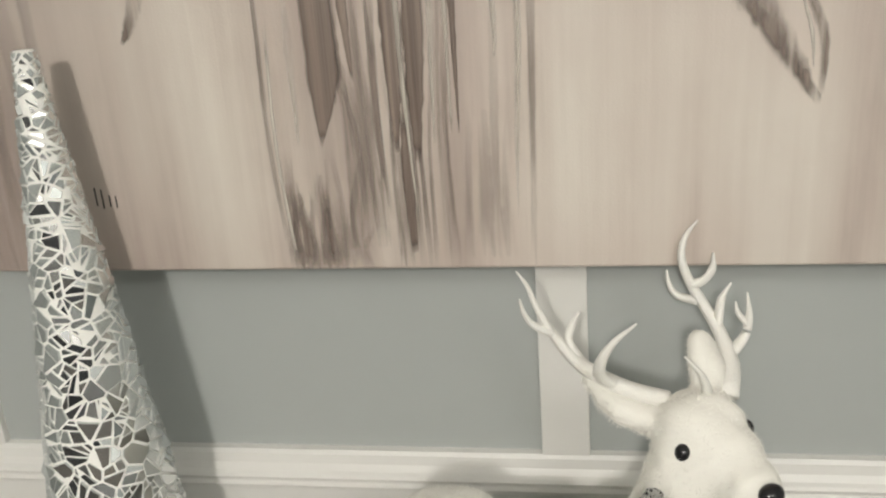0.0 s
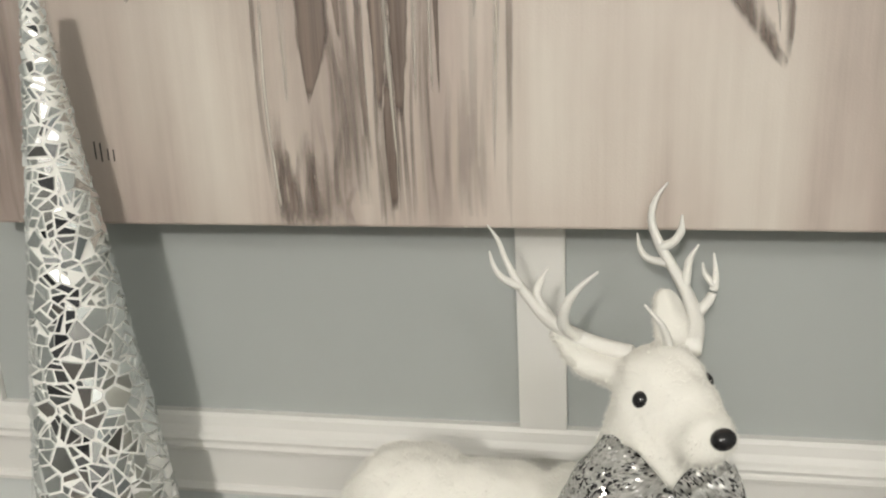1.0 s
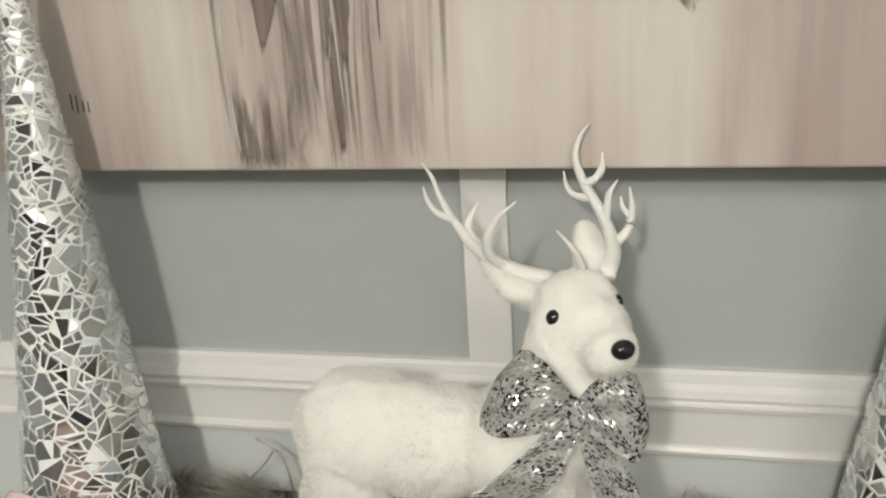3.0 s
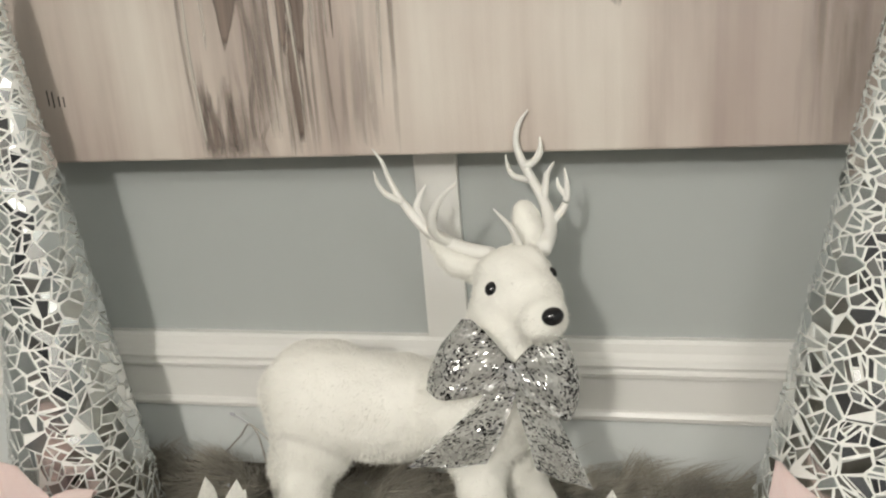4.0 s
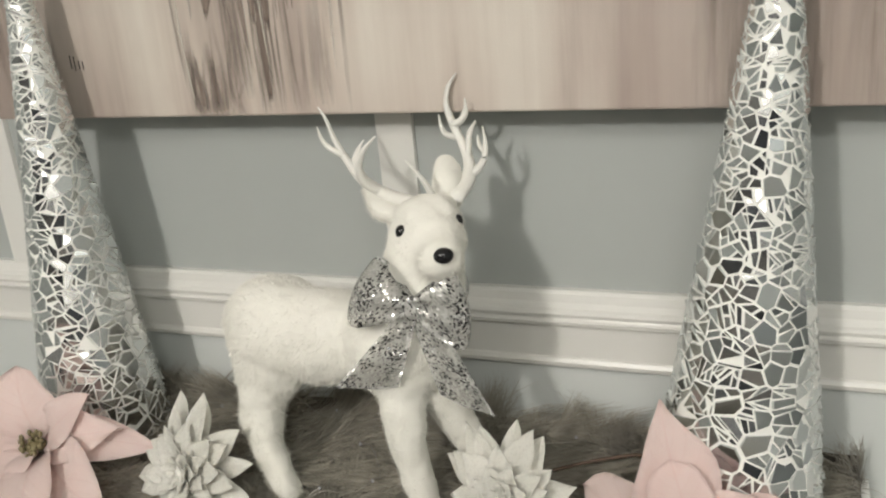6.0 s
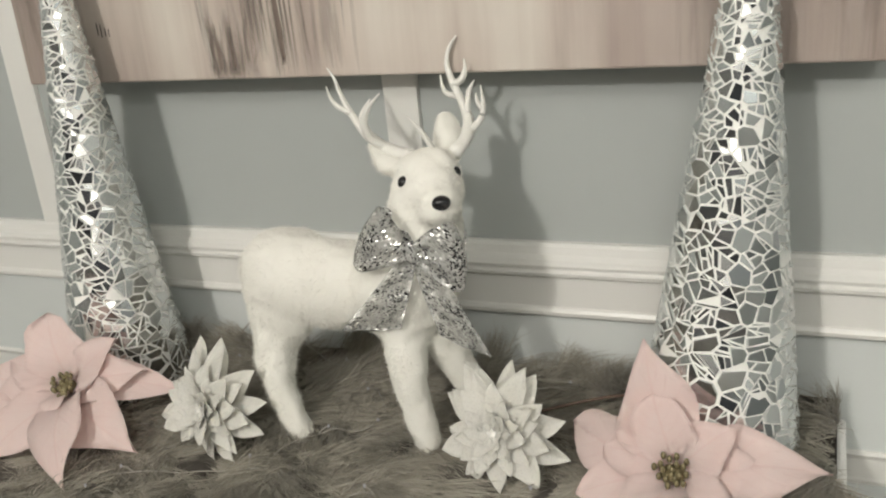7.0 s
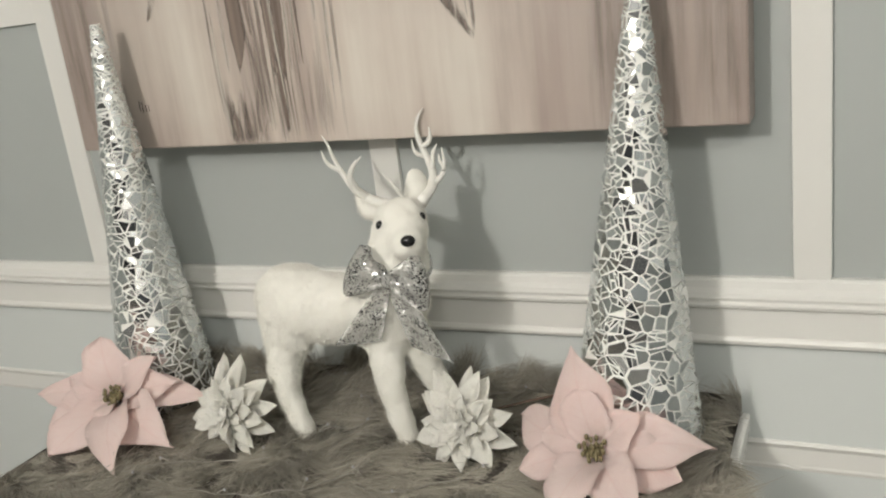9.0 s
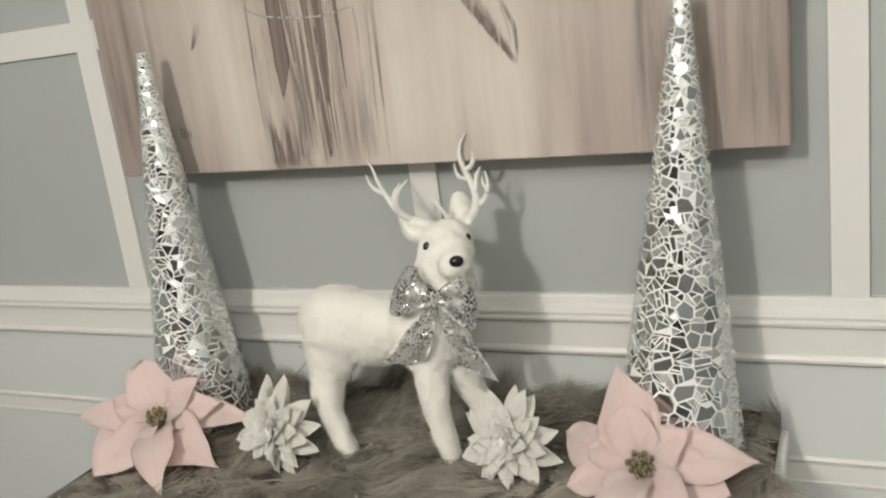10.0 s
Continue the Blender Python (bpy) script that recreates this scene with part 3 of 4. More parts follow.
def mosaic_cone(foot, lean, top, radius, tip, seed, label):
    rng = random.Random(seed)
    height = top - foot[2]
    slope = (radius - tip) / height
    full = radius / slope
    far = math.hypot(full, radius)
    near = far * tip / radius
    wedge = 2 * math.pi * radius / far
    tree = thing("mosaic_cone_tree", foot, label, "cone tree", "mosaic cone trees")

    def on_cone(px, py, out=0.0):
        rho, phi = math.hypot(px, py), math.atan2(py, px)
        a = phi / wedge * 2 * math.pi
        r, z = radius * rho / far + out * math.cos(math.atan(slope)), full * (1 - rho / far) + out * math.sin(math.atan(slope))
        s = z / height
        return Vector((foot[0] + r * math.cos(a) + lean[0] * s, foot[1] + r * math.sin(a) + lean[1] * s, foot[2] + z))

    bm = bmesh.new()
    rings = []
    for k in range(25):
        s = k / 24
        r = radius + (tip - radius) * s
        rings.append([bm.verts.new((foot[0] + lean[0] * s + r * math.cos(a), foot[1] + lean[1] * s + r * math.sin(a), foot[2] + height * s)) for a in (2 * math.pi * j / 40 for j in range(40))])
    for r, s in zip(rings, rings[1:]):
        for j in range(40):
            bm.faces.new((r[j], r[(j + 1) % 40], s[(j + 1) % 40], s[j]))
    bm.faces.new(rings[0][::-1])
    bm.faces.new(rings[-1])
    part("grout_cone", smooth(bm), GROUT, tree, "white grouted cone body")

    sites, tries = [], 0
    taken = np.empty((0, 2))
    while tries < 5000 and len(sites) < 620:
        tries += 1
        rho = math.sqrt(rng.uniform(near**2, far**2))
        phi = rng.uniform(0, wedge)
        gap = (0.0105 + 0.0125 * (rho - near) / (far - near)) * rng.uniform(0.7, 1.45)
        p = (rho * math.cos(phi), rho * math.sin(phi))
        if len(taken) and ((taken - p) ** 2).sum(1).min() < gap * gap:
            continue
        sites.append(p)
        turned = [(rho * math.cos(phi + turn), rho * math.sin(phi + turn)) for turn in (-wedge, 0, wedge)]
        taken = np.concatenate([taken, turned])
    ghosts = []
    for turn in (-wedge, 0, wedge):
        c, s = math.cos(turn), math.sin(turn)
        ghosts += [(q[0] * c - q[1] * s, q[0] * s + q[1] * c) for q in sites]
    cells = []
    for p in sites:
        poly = [(p[0] - 0.05, p[1] - 0.05), (p[0] + 0.05, p[1] - 0.05), (p[0] + 0.05, p[1] + 0.05), (p[0] - 0.05, p[1] + 0.05)]
        groove = rng.uniform(0.0006, 0.0013)
        for q in ghosts:
            dx, dy = q[0] - p[0], q[1] - p[1]
            d = math.hypot(dx, dy)
            if 1e-9 < d < 0.08:
                poly = clip_cell(poly, p[0] + dx / 2 - dx / d * groove, p[1] + dy / 2 - dy / d * groove, dx / d, dy / d)
                if len(poly) < 3:
                    break
        rho = math.hypot(*p)
        ux, uy = p[0] / rho, p[1] / rho
        if len(poly) >= 3:
            poly = clip_cell(poly, ux * (far - 0.001), uy * (far - 0.001), ux, uy)
        if len(poly) >= 3:
            poly = clip_cell(poly, ux * (near + 0.001), uy * (near + 0.001), -ux, -uy)
        if len(poly) < 3:
            continue
        todo, small = [(poly, 0)], (0.0105 + 0.0115 * (rho - near) / (far - near))
        while todo:
            piece, depth = todo.pop()
            cx, cy = (sum(v[k] for v in piece) / len(piece) for k in (0, 1))
            span = max(math.hypot(x - cx, y - cy) for x, y in piece) * 2
            if depth < 5 and span > small * rng.uniform(0.7, 1.9):
                far_v = max(piece, key=lambda v: math.hypot(v[0] - cx, v[1] - cy))
                a = math.atan2(far_v[1] - cy, far_v[0] - cx) + rng.gauss(0, 0.85)
                nx, ny = math.cos(a), math.sin(a)
                f = rng.uniform(-0.12, 0.12) * span
                gx, gy = cx + nx * f, cy + ny * f
                half_gap = rng.uniform(0.0005, 0.0013)
                for sgn in (1, -1):
                    half = clip_cell(piece, gx - sgn * nx * half_gap, gy - sgn * ny * half_gap, sgn * nx, sgn * ny)
                    if len(half) >= 3:
                        todo.append((half, depth + 1))
            else:
                k = rng.uniform(0.90, 1.0)
                if rng.random() < 0.3 and len(piece) > 4:
                    piece = piece[:-1]
                cells.append([(cx + (x - cx) * k, cy + (y - cy) * k) for x, y in piece])
    shards = []
    for poly in cells:
        cx, cy = (sum(v[k] for v in poly) / len(poly) for k in (0, 1))
        size = max(math.hypot(x - cx, y - cy) for x, y in poly)
        if size < 0.0032:
            continue
        mid = on_cone(cx, cy, 0.0009)
        nrm = (mid - on_cone(cx, cy, 0.0)).normalized()
        tilt = Euler((rng.triangular(-0.24, 0.24, 0), rng.triangular(-0.24, 0.24, 0), rng.triangular(-0.2, 0.2, 0))).to_matrix()
        flat_n = (tilt @ nrm).normalized()
        outer = []
        for x, y in poly:
            v = on_cone(x, y, 0.0009)
            v -= flat_n * (v - mid).dot(flat_n)
            outer.append(v)
        shards.append((nrm.dot(Vector((0.42, -0.9, 0.1))), outer, flat_n))
    shards.sort(key=lambda s: -s[0])
    rest = bmesh.new()
    for k, (_, outer, n) in enumerate(shards):
        bm = bmesh.new() if k < 300 else rest
        a = [bm.verts.new(v + n * 0.0004) for v in outer]
        b = [bm.verts.new(v - n * 0.0035) for v in outer]
        m = len(a)
        faces = [bm.faces.new(a), bm.faces.new(b[::-1])]
        for j in range(m):
            faces.append(bm.faces.new((a[j], b[j], b[(j + 1) % m], a[(j + 1) % m])))
            faces[-1].material_index = 1
        if m > 2:
            bmesh.ops.recalc_face_normals(bm, faces=faces)
        if k < 300:
            part("mirror_shard", bm, [MIRROR, EDGE_GLASS], tree)
    part("mosaic_rest", rest, [MIRROR, EDGE_GLASS], tree, kind="stuff")
    return tree


# ---- reindeer ----
def baked(bm, voxel, rounds):
    """A voxel remesh and smoothing of joined solids, as arrays."""
    me = bpy.data.meshes.new("solids")
    bm.to_mesh(me)
    bm.free()
    ob = new("solids", me)
    remesh = ob.modifiers.new("remesh", "REMESH")
    remesh.mode, remesh.voxel_size = "VOXEL", voxel
    soft = ob.modifiers.new("soft", "SMOOTH")
    soft.factor, soft.iterations = 0.5, rounds
    deps = bpy.context.evaluated_depsgraph_get()
    out = bpy.data.meshes.new_from_object(ob.evaluated_get(deps))
    bpy.data.objects.remove(ob)
    return out


def reindeer():
    bm = bmesh.new()
    # body: rump, belly, chest, neck
    ball(bm, (-0.160, 0.622, 0.953), (0.065, 0.055, 0.063))
    ball(bm, (-0.100, 0.620, 0.948), (0.085, 0.052, 0.056))
    ball(bm, (-0.005, 0.614, 0.950), (0.068, 0.052, 0.060))
    ball(bm, (0.030, 0.606, 0.985), (0.046, 0.044, 0.058))
    tube(bm, [(0.012, 0.610, 0.965), (0.034, 0.606, 1.02), (0.044, 0.608, 1.075)], [0.052, 0.045, 0.038])
    # head: skull, cheeks, muzzle
    ball(bm, (0.043, 0.617, 1.082), (0.038, 0.037, 0.034))
    ball(bm, (0.056, 0.598, 1.072), (0.033, 0.032, 0.031))
    ball(bm, (0.071, 0.574, 1.065), (0.024, 0.024, 0.0225))
    ball(bm, (0.063, 0.588, 1.060), (0.028, 0.027, 0.024))
    # ears
    tube(bm, [(0.020, 0.626, 1.086), (-0.012, 0.640, 1.090), (-0.045, 0.655, 1.112)], [0.019, 0.020, 0.008], flat=0.6)
    tube(bm, [(0.056, 0.646, 1.096), (0.050, 0.664, 1.122), (0.046, 0.676, 1.144)], [0.018, 0.0205, 0.010], flat=0.7)
    # legs
    tube(bm, [(-0.156, 0.616, 0.945), (-0.180, 0.596, 0.872), (-0.172, 0.581, 0.815), (-0.143, 0.573, 0.752)], [0.030, 0.029, 0.018, 0.016])
    tube(bm, [(-0.165, 0.630, 0.945), (-0.216, 0.650, 0.865), (-0.228, 0.654, 0.815), (-0.222, 0.657, 0.752)], [0.028, 0.028, 0.0195, 0.017])
    tube(bm, [(0.002, 0.606, 0.945), (0.005, 0.590, 0.875), (0.010, 0.588, 0.815), (0.021, 0.590, 0.752)], [0.030, 0.024, 0.018, 0.0165])
    tube(bm, [(0.020, 0.632, 0.935), (0.036, 0.642, 0.865), (0.056, 0.650, 0.812), (0.082, 0.655, 0.752)], [0.032, 0.024, 0.0185, 0.0165])
    ball(bm, (-0.170, 0.608, 0.922), (0.047, 0.037, 0.056))
    ball(bm, (0.004, 0.602, 0.918), (0.034, 0.034, 0.044))
    skin = baked(bm, 0.0042, 11)
    bm = bmesh.new()
    bm.from_mesh(skin)
    for v in bm.verts:
        v.co += v.normal * (0.0034 * noise.noise(v.co * 34) + 0.0020 * noise.noise(v.co * 80))
    smooth(bm)
    bm.normal_update()
    # short plush hairs over the whole skin
    rng = np.random.default_rng(11)
    tris = []
    for f in bm.faces:
        c = [v.co for v in f.verts]
        tris.append((f.calc_center_median(), f.normal.copy(), f.calc_area(), (c[0] - c[2]) * 0.5, (c[1] - c[-1]) * 0.5))
    area = np.array([t[2] for t in tris])
    pick = rng.choice(len(tris), 60000, p=area / area.sum())
    cen = np.array([tris[k][0] for k in pick])
    nor = np.array([tris[k][1] for k in pick])
    ea = np.array([tris[k][3] for k in pick])
    eb = np.array([tris[k][4] for k in pick])
    m = len(pick)
    root = cen + ea * rng.uniform(-0.5, 0.5, (m, 1)) + eb * rng.uniform(-0.5, 0.5, (m, 1)) - nor * 0.001
    comb = nor + rng.normal(scale=0.40, size=(m, 3)) + np.array((-0.3, 0, -0.45))
    comb /= np.linalg.norm(comb, axis=1)[:, None]
    length = rng.uniform(0.0030, 0.0060, m) * np.where(root[:, 0] < -0.02, 1.1, 0.8)
    verts, quads, trs = strands_mesh(root, comb, length, rng.uniform(0.0003, 0.00055, m), 0.15, 12)
    made = [bm.verts.new(v) for v in verts]
    for q in quads:
        bm.faces.new([made[k] for k in q])
    for q in trs:
        bm.faces.new([made[k] for k in q])
    # antlers
    first = len(bm.faces)

    def tines(paths):
        for pts, rad in paths:
            tube(bm, pts, rad, n=22, sides=10, flat=0.8)

    tines([
        ([(0.020, 0.634, 1.102), (-0.014, 0.646, 1.106), (-0.045, 0.656, 1.120), (-0.068, 0.664, 1.143), (-0.082, 0.667, 1.168), (-0.088, 0.668, 1.185), (-0.097, 0.670, 1.198)], [0.0095, 0.0092, 0.0076, 0.0050, 0.0032, 0.0024, 0.0009]),
        ([(-0.020, 0.650, 1.108), (-0.032, 0.632, 1.124), (-0.031, 0.622, 1.143), (-0.021, 0.618, 1.161), (-0.005, 0.617, 1.176)], [0.0066, 0.0056, 0.0044, 0.0032, 0.001]),
        ([(-0.045, 0.658, 1.122), (-0.056, 0.664, 1.138), (-0.054, 0.670, 1.150), (-0.048, 0.674, 1.160)], [0.005, 0.004, 0.003, 0.001]),
        ([(-0.070, 0.664, 1.146), (-0.084, 0.660, 1.155), (-0.091, 0.658, 1.166), (-0.094, 0.657, 1.179)], [0.0046, 0.0036, 0.0026, 0.0009]),
        ([(0.066, 0.640, 1.104), (0.071, 0.668, 1.116), (0.066, 0.690, 1.132), (0.054, 0.703, 1.152), (0.043, 0.710, 1.170), (0.036, 0.714, 1.190), (0.039, 0.716, 1.208), (0.049, 0.717, 1.222)], [0.0085, 0.0080, 0.0068, 0.0058, 0.0054, 0.0042, 0.0028, 0.0009]),
        ([(0.044, 0.709, 1.168), (0.054, 0.708, 1.173), (0.060, 0.707, 1.183), (0.0605, 0.707, 1.197)], [0.0058, 0.0046, 0.0034, 0.0010]),
        ([(0.050, 0.706, 1.155), (0.034, 0.712, 1.157), (0.027, 0.716, 1.165), (0.0245, 0.718, 1.178)], [0.0052, 0.0040, 0.0028, 0.0009]),
        ([(0.063, 0.694, 1.134), (0.065, 0.696, 1.150), (0.067, 0.697, 1.162), (0.074, 0.698, 1.174)], [0.0056, 0.0044, 0.0034, 0.001]),
        ([(0.070, 0.678, 1.118), (0.083, 0.684, 1.132), (0.087, 0.687, 1.149), (0.085, 0.688, 1.170)], [0.0062, 0.005, 0.0036, 0.001]),
        ([(0.086, 0.686, 1.143), (0.079, 0.690, 1.151), (0.077, 0.693, 1.160)], [0.0036, 0.0028, 0.001]),
        ([(0.048, 0.636, 1.100), (0.047, 0.622, 1.118), (0.042, 0.612, 1.136), (0.029, 0.607, 1.154)], [0.0056, 0.0044, 0.0032, 0.0009]),
    ])
    bm.faces.ensure_lookup_table()
    for f in bm.faces[first:]:
        f.smooth, f.material_index = True, 1
    # eyes and nose
    first = len(bm.faces)
    ball(bm, (0.0270, 0.5872, 1.085), (0.0066, 0.0066, 0.0076), u=14, v=10)
    ball(bm, (0.0760, 0.6170, 1.089), (0.0058, 0.0058, 0.0068), u=14, v=10)
    ball(bm, (0.0835, 0.5545, 1.074), (0.0100, 0.0078, 0.0080), pose(0, 0, 0, 0, 0, 34), u=16, v=12)
    bm.faces.ensure_lookup_table()
    for f in bm.faces[first:]:
        f.smooth, f.material_index = True, 2
    ob = part("reindeer_figure", bm, [PLUSH, ANTLER, BLACK_GLOSS])
    return tagged(ob, "white plush reindeer figure with glittery antlers standing on the fur throw", "reindeer figure")


deer = reindeer()


# ---- bow ----
def sheet(rows, cell=0.0020, thick=0.0004):
    """A ribbon surface from rows of points, with uv in sequin widths."""
    bm = bmesh.new()
    uv = bm.loops.layers.uv.new("uv")
    vs = [[bm.verts.new(p) for p in r] for r in rows]
    along = [0.0]
    for a, b in zip(rows, rows[1:]):
        along.append(along[-1] + (Vector(a[len(a) // 2]) - Vector(b[len(b) // 2])).length)
    for i in range(len(rows) - 1):
        for j in range(len(rows[0]) - 1):
            f = bm.faces.new((vs[i][j], vs[i][j + 1], vs[i + 1][j + 1], vs[i + 1][j]))
            f.smooth = True
            for loop, (a, b) in zip(f.loops, ((i, j), (i, j + 1), (i + 1, j + 1), (i + 1, j))):
                across = (Vector(rows[a][b]) - Vector(rows[a][0])).length
                loop[uv].uv = (along[a] / cell, across / cell)
    bmesh.ops.solidify(bm, geom=bm.faces[:], thickness=thick)
    return bm


KNOT = Vector((0.046, 0.551, 1.021))
bow = thing("bow", KNOT, "silver sequinned ribbon bow tied round the reindeer's neck", "bow")
FACE = Vector((0.35, -0.93, 0.1)).normalized()


def loop_rows(out, up, length, width, belly, seed):
    out, up = Vector(out).normalized(), Vector(up).normalized()
    rows = []
    for i in range(29):
        a = i / 28
        t = 2 * math.pi * a
        far = (0.5 - 0.5 * math.cos(t)) ** 0.85
        c = KNOT + out * far * length + FACE * (math.sin(t) * belly * (0.6 + 0.4 * far) + 0.004)
        w = width * (0.20 + 0.80 * min(1, far * 1.25)) * (1.0 if a < 0.5 else 0.9)
        row = []
        for j in range(9):
            s = j / 8 - 0.5
            crease = 0.003 * math.sin(s * 13 + seed + 4 * a) * (1.2 - far) + 0.0022 * noise.noise((s * 5, a * 7, seed))
            row.append(tuple(c - out * (s * s * 0.03 * far) + up * w * s * (1 - 0.1 * far) - FACE * (abs(s) ** 2 * 0.02 * far) + FACE * crease))
        rows.append(row)
    return rows


part("loop", sheet(loop_rows((-0.95, 0.24, 0.15), (0.50, 0.0, 0.87), 0.073, 0.090, 0.021, 1.0)), RIBBON, bow)
part("loop", sheet(loop_rows((0.94, 0.26, -0.14), (-0.06, 0.0, 1.0), 0.058, 0.084, 0.019, 2.4)), RIBBON, bow)


def tail_rows(ends, start, seed):
    a, b = (Vector(p) for p in ends)
    s0, s1 = (Vector(p) for p in start)
    rows = []
    for i in range(21):
        t = i / 20
        left, right = s0.lerp(a, t), s1.lerp(b, t)
        row = []
        for j in range(8):
            s = j / 7
            p = left.lerp(right, s)
            p += FACE * (0.007 * math.sin(t * 3.1) + 0.0035 * math.sin(s * 7 + seed + t * 3) * (1 - 0.4 * t) + 0.003 * noise.noise((s * 3, t * 5, seed)))
            row.append(tuple(p))
        rows.append(row)
    return rows


part("tail", sheet(tail_rows(((-0.061, 0.562, 0.914), (0.017, 0.560, 0.924)), ((0.034, 0.553, 1.018), (0.052, 0.551, 1.014)), 0.5)), RIBBON, bow)
part("tail", sheet(tail_rows(((0.063, 0.560, 0.920), (0.112, 0.585, 0.886)), ((0.042, 0.552, 1.016), (0.074, 0.556, 1.002)), 1.9)), RIBBON, bow)
bm = bmesh.new()
ball(bm, KNOT + FACE * 0.006, (0.0085, 0.008, 0.014))
for v in bm.verts:
    v.co += v.normal * 0.0015 * noise.noise(v.co * 220)
uvl = bm.loops.layers.uv.new("uv")
for f in bm.faces:
    for lp in f.loops:
        lp[uvl].uv = (lp.vert.co.x / 0.0026 + lp.vert.co.y / 0.0026, lp.vert.co.z / 0.0026)
part("knot", smooth(bm), RIBBON, bow)
bm = bmesh.new()
tube(bm, [KNOT + Vector((-0.004, 0.006, 0.002)), Vector((0.012, 0.585, 1.022)), Vector((0.014, 0.635, 1.030)), Vector((0.05, 0.652, 1.035)), Vector((0.074, 0.62, 1.015)), Vector((0.074, 0.575, 1.008)), KNOT + Vector((0.006, 0.006, 0.002))], [0.007] * 3, n=30, sides=8, flat=0.3)
uvl = bm.loops.layers.uv.new("uv")
for f in bm.faces:
    for lp in f.loops:
        lp[uvl].uv = (lp.vert.co.x / 0.0026 + lp.vert.co.y / 0.0026, lp.vert.co.z / 0.0026)
part("neck_band", smooth(bm), RIBBON, bow)

# ---- flowers ----
def petal_bm(m, length, width, cup, curl, point=1.0, ruffle=0.0, seed=0, nu=8, nv=12, fold=0.13):
    """One pointed petal from the origin along x, bent by curl, posed by m."""
    bm = bmesh.new()
    uv = bm.loops.layers.uv.new("uv")
    sway = 0.13 * math.sin(seed * 5.0)
    rows = []
    for i in range(nv + 1):
        t = i / nv
        w = width * t**0.78 * (1 - t) ** point / (0.78 / (0.78 + point)) ** 0.78 / (point / (0.78 + point)) ** point
        w = max(w, width * (0.20 if t < 0.15 else 0.012))
        row = []
        for j in range(nu + 1):
            s = j / nu * 2 - 1
            z = cup * length * t * t * -1 + curl * length * math.sin(t * math.pi) - fold * width * (1 - s * s) * (1 - 0.6 * t) + ruffle * width * math.sin(t * 9 + s * 2 + seed) * s * s
            row.append(bm.verts.new(m @ Vector((length * t, s * w / 2 * (1 + 0.07 * math.sin(t * 11 + seed * 3 + s)) + sway * length * t * t, z))))
        rows.append(row)
    for i, (r, q) in enumerate(zip(rows, rows[1:])):
        for j in range(nu):
            f = bm.faces.new((r[j], r[j + 1], q[j + 1], q[j]))
            f.smooth = True
            for loop, (a, b) in zip(f.loops, ((i, j), (i, j + 1), (i + 1, j + 1), (i + 1, j))):
                loop[uv].uv = (a / nv, b / nu * 2 - 1)
    bmesh.ops.solidify(bm, geom=bm.faces[:], thickness=0.0007)
    return bm


def frame_to(normal, right):
    """A turn whose z is the normal and whose x lies towards right."""
    z = Vector(normal).normalized()
    x = (Vector(right) - z * Vector(right).dot(z)).normalized()
    y = z.cross(x)
    return Matrix((x, y, z)).transposed().to_4x4()


def flower(name, place, normal, right, layers, material, label, category, group, seed, berries, tips=()):
    f = thing(name, place, label, category, group)
    rng = random.Random(seed)
    base = Matrix.Translation(place) @ frame_to(normal, right)
    for angles, length, width, rise, cup, curl, ruffle, lift, point in layers:
        for a in angles:
            if isinstance(a, tuple):
                a, scale, extra = a
            else:
                low = max(0.0, -math.sin(math.radians(a)))
                scale, extra = rng.uniform(0.86, 1.10) * (1 - 0.16 * low), rng.uniform(-8, 8)
                a += rng.uniform(-7, 7)
            m = base @ pose(0, 0, lift, 0, 0, a) @ pose(0.004, 0, 0, rng.uniform(-16, 16), -(rise + extra), 0)
            part("petal", petal_bm(m, length * scale, width * scale * rng.uniform(0.88, 1.1), cup, curl, point, ruffle, rng.uniform(0, 6), fold=0.12), material, f)
    for tip, width, curl, cup, point in tips:
        x = Vector(tip).normalized()
        z = (Vector(normal).normalized() - x * x.dot(Vector(normal).normalized())).normalized()
        m = Matrix.Translation(Vector(place)) @ Matrix((x, z.cross(x), z)).transposed().to_4x4()
        long = Vector(tip).length * 1.02
        bend = pose(0.003, 0, 0, rng.uniform(-9, 9), -math.degrees(math.atan(cup)), 0)
        part("petal", petal_bm(m @ bend, long, width, cup, curl, point, 0.07, rng.uniform(0, 6), fold=0.12), material, f)
    if not berries:
        bm = bmesh.new()
        tube(bm, [base @ Vector((0, 0, 0.025)), base @ Vector((0, 0, -0.006)), base @ Vector((0.004, -0.01, -0.03))], [0.008, 0.006, 0.002])
        part("stem", smooth(bm), material, f)
    if berries:
        bm = bmesh.new()
        ball(bm, base @ Vector((0, 0, 0.006)), (0.014, 0.014, 0.007), u=12, v=8)
        heart = part("flower_centre", smooth(bm), BERRY, f, "olive berry cluster")
        for k in range(19):
            a, r = k * 2.4, 0.0042 * math.sqrt(k)
            bm = bmesh.new()
            ball(bm, base @ Vector((r * math.cos(a), r * math.sin(a), 0.011 + rng.uniform(0, 0.010))), (0.0030, 0.0030, 0.0044), u=8, v=6)
            part("berry", smooth(bm), BERRY, heart)
        bm = bmesh.new()
        tube(bm, [base @ Vector((0, 0, 0.006)), base @ Vector((0, 0, -0.02)), base @ Vector((0.01, 0.0, -0.035))], [0.006, 0.003, 0.002])
        part("stem", smooth(bm), STEM, f)
    return f


POIN_LABEL = "pale pink velvet poinsettia with olive berries lying on the fur"
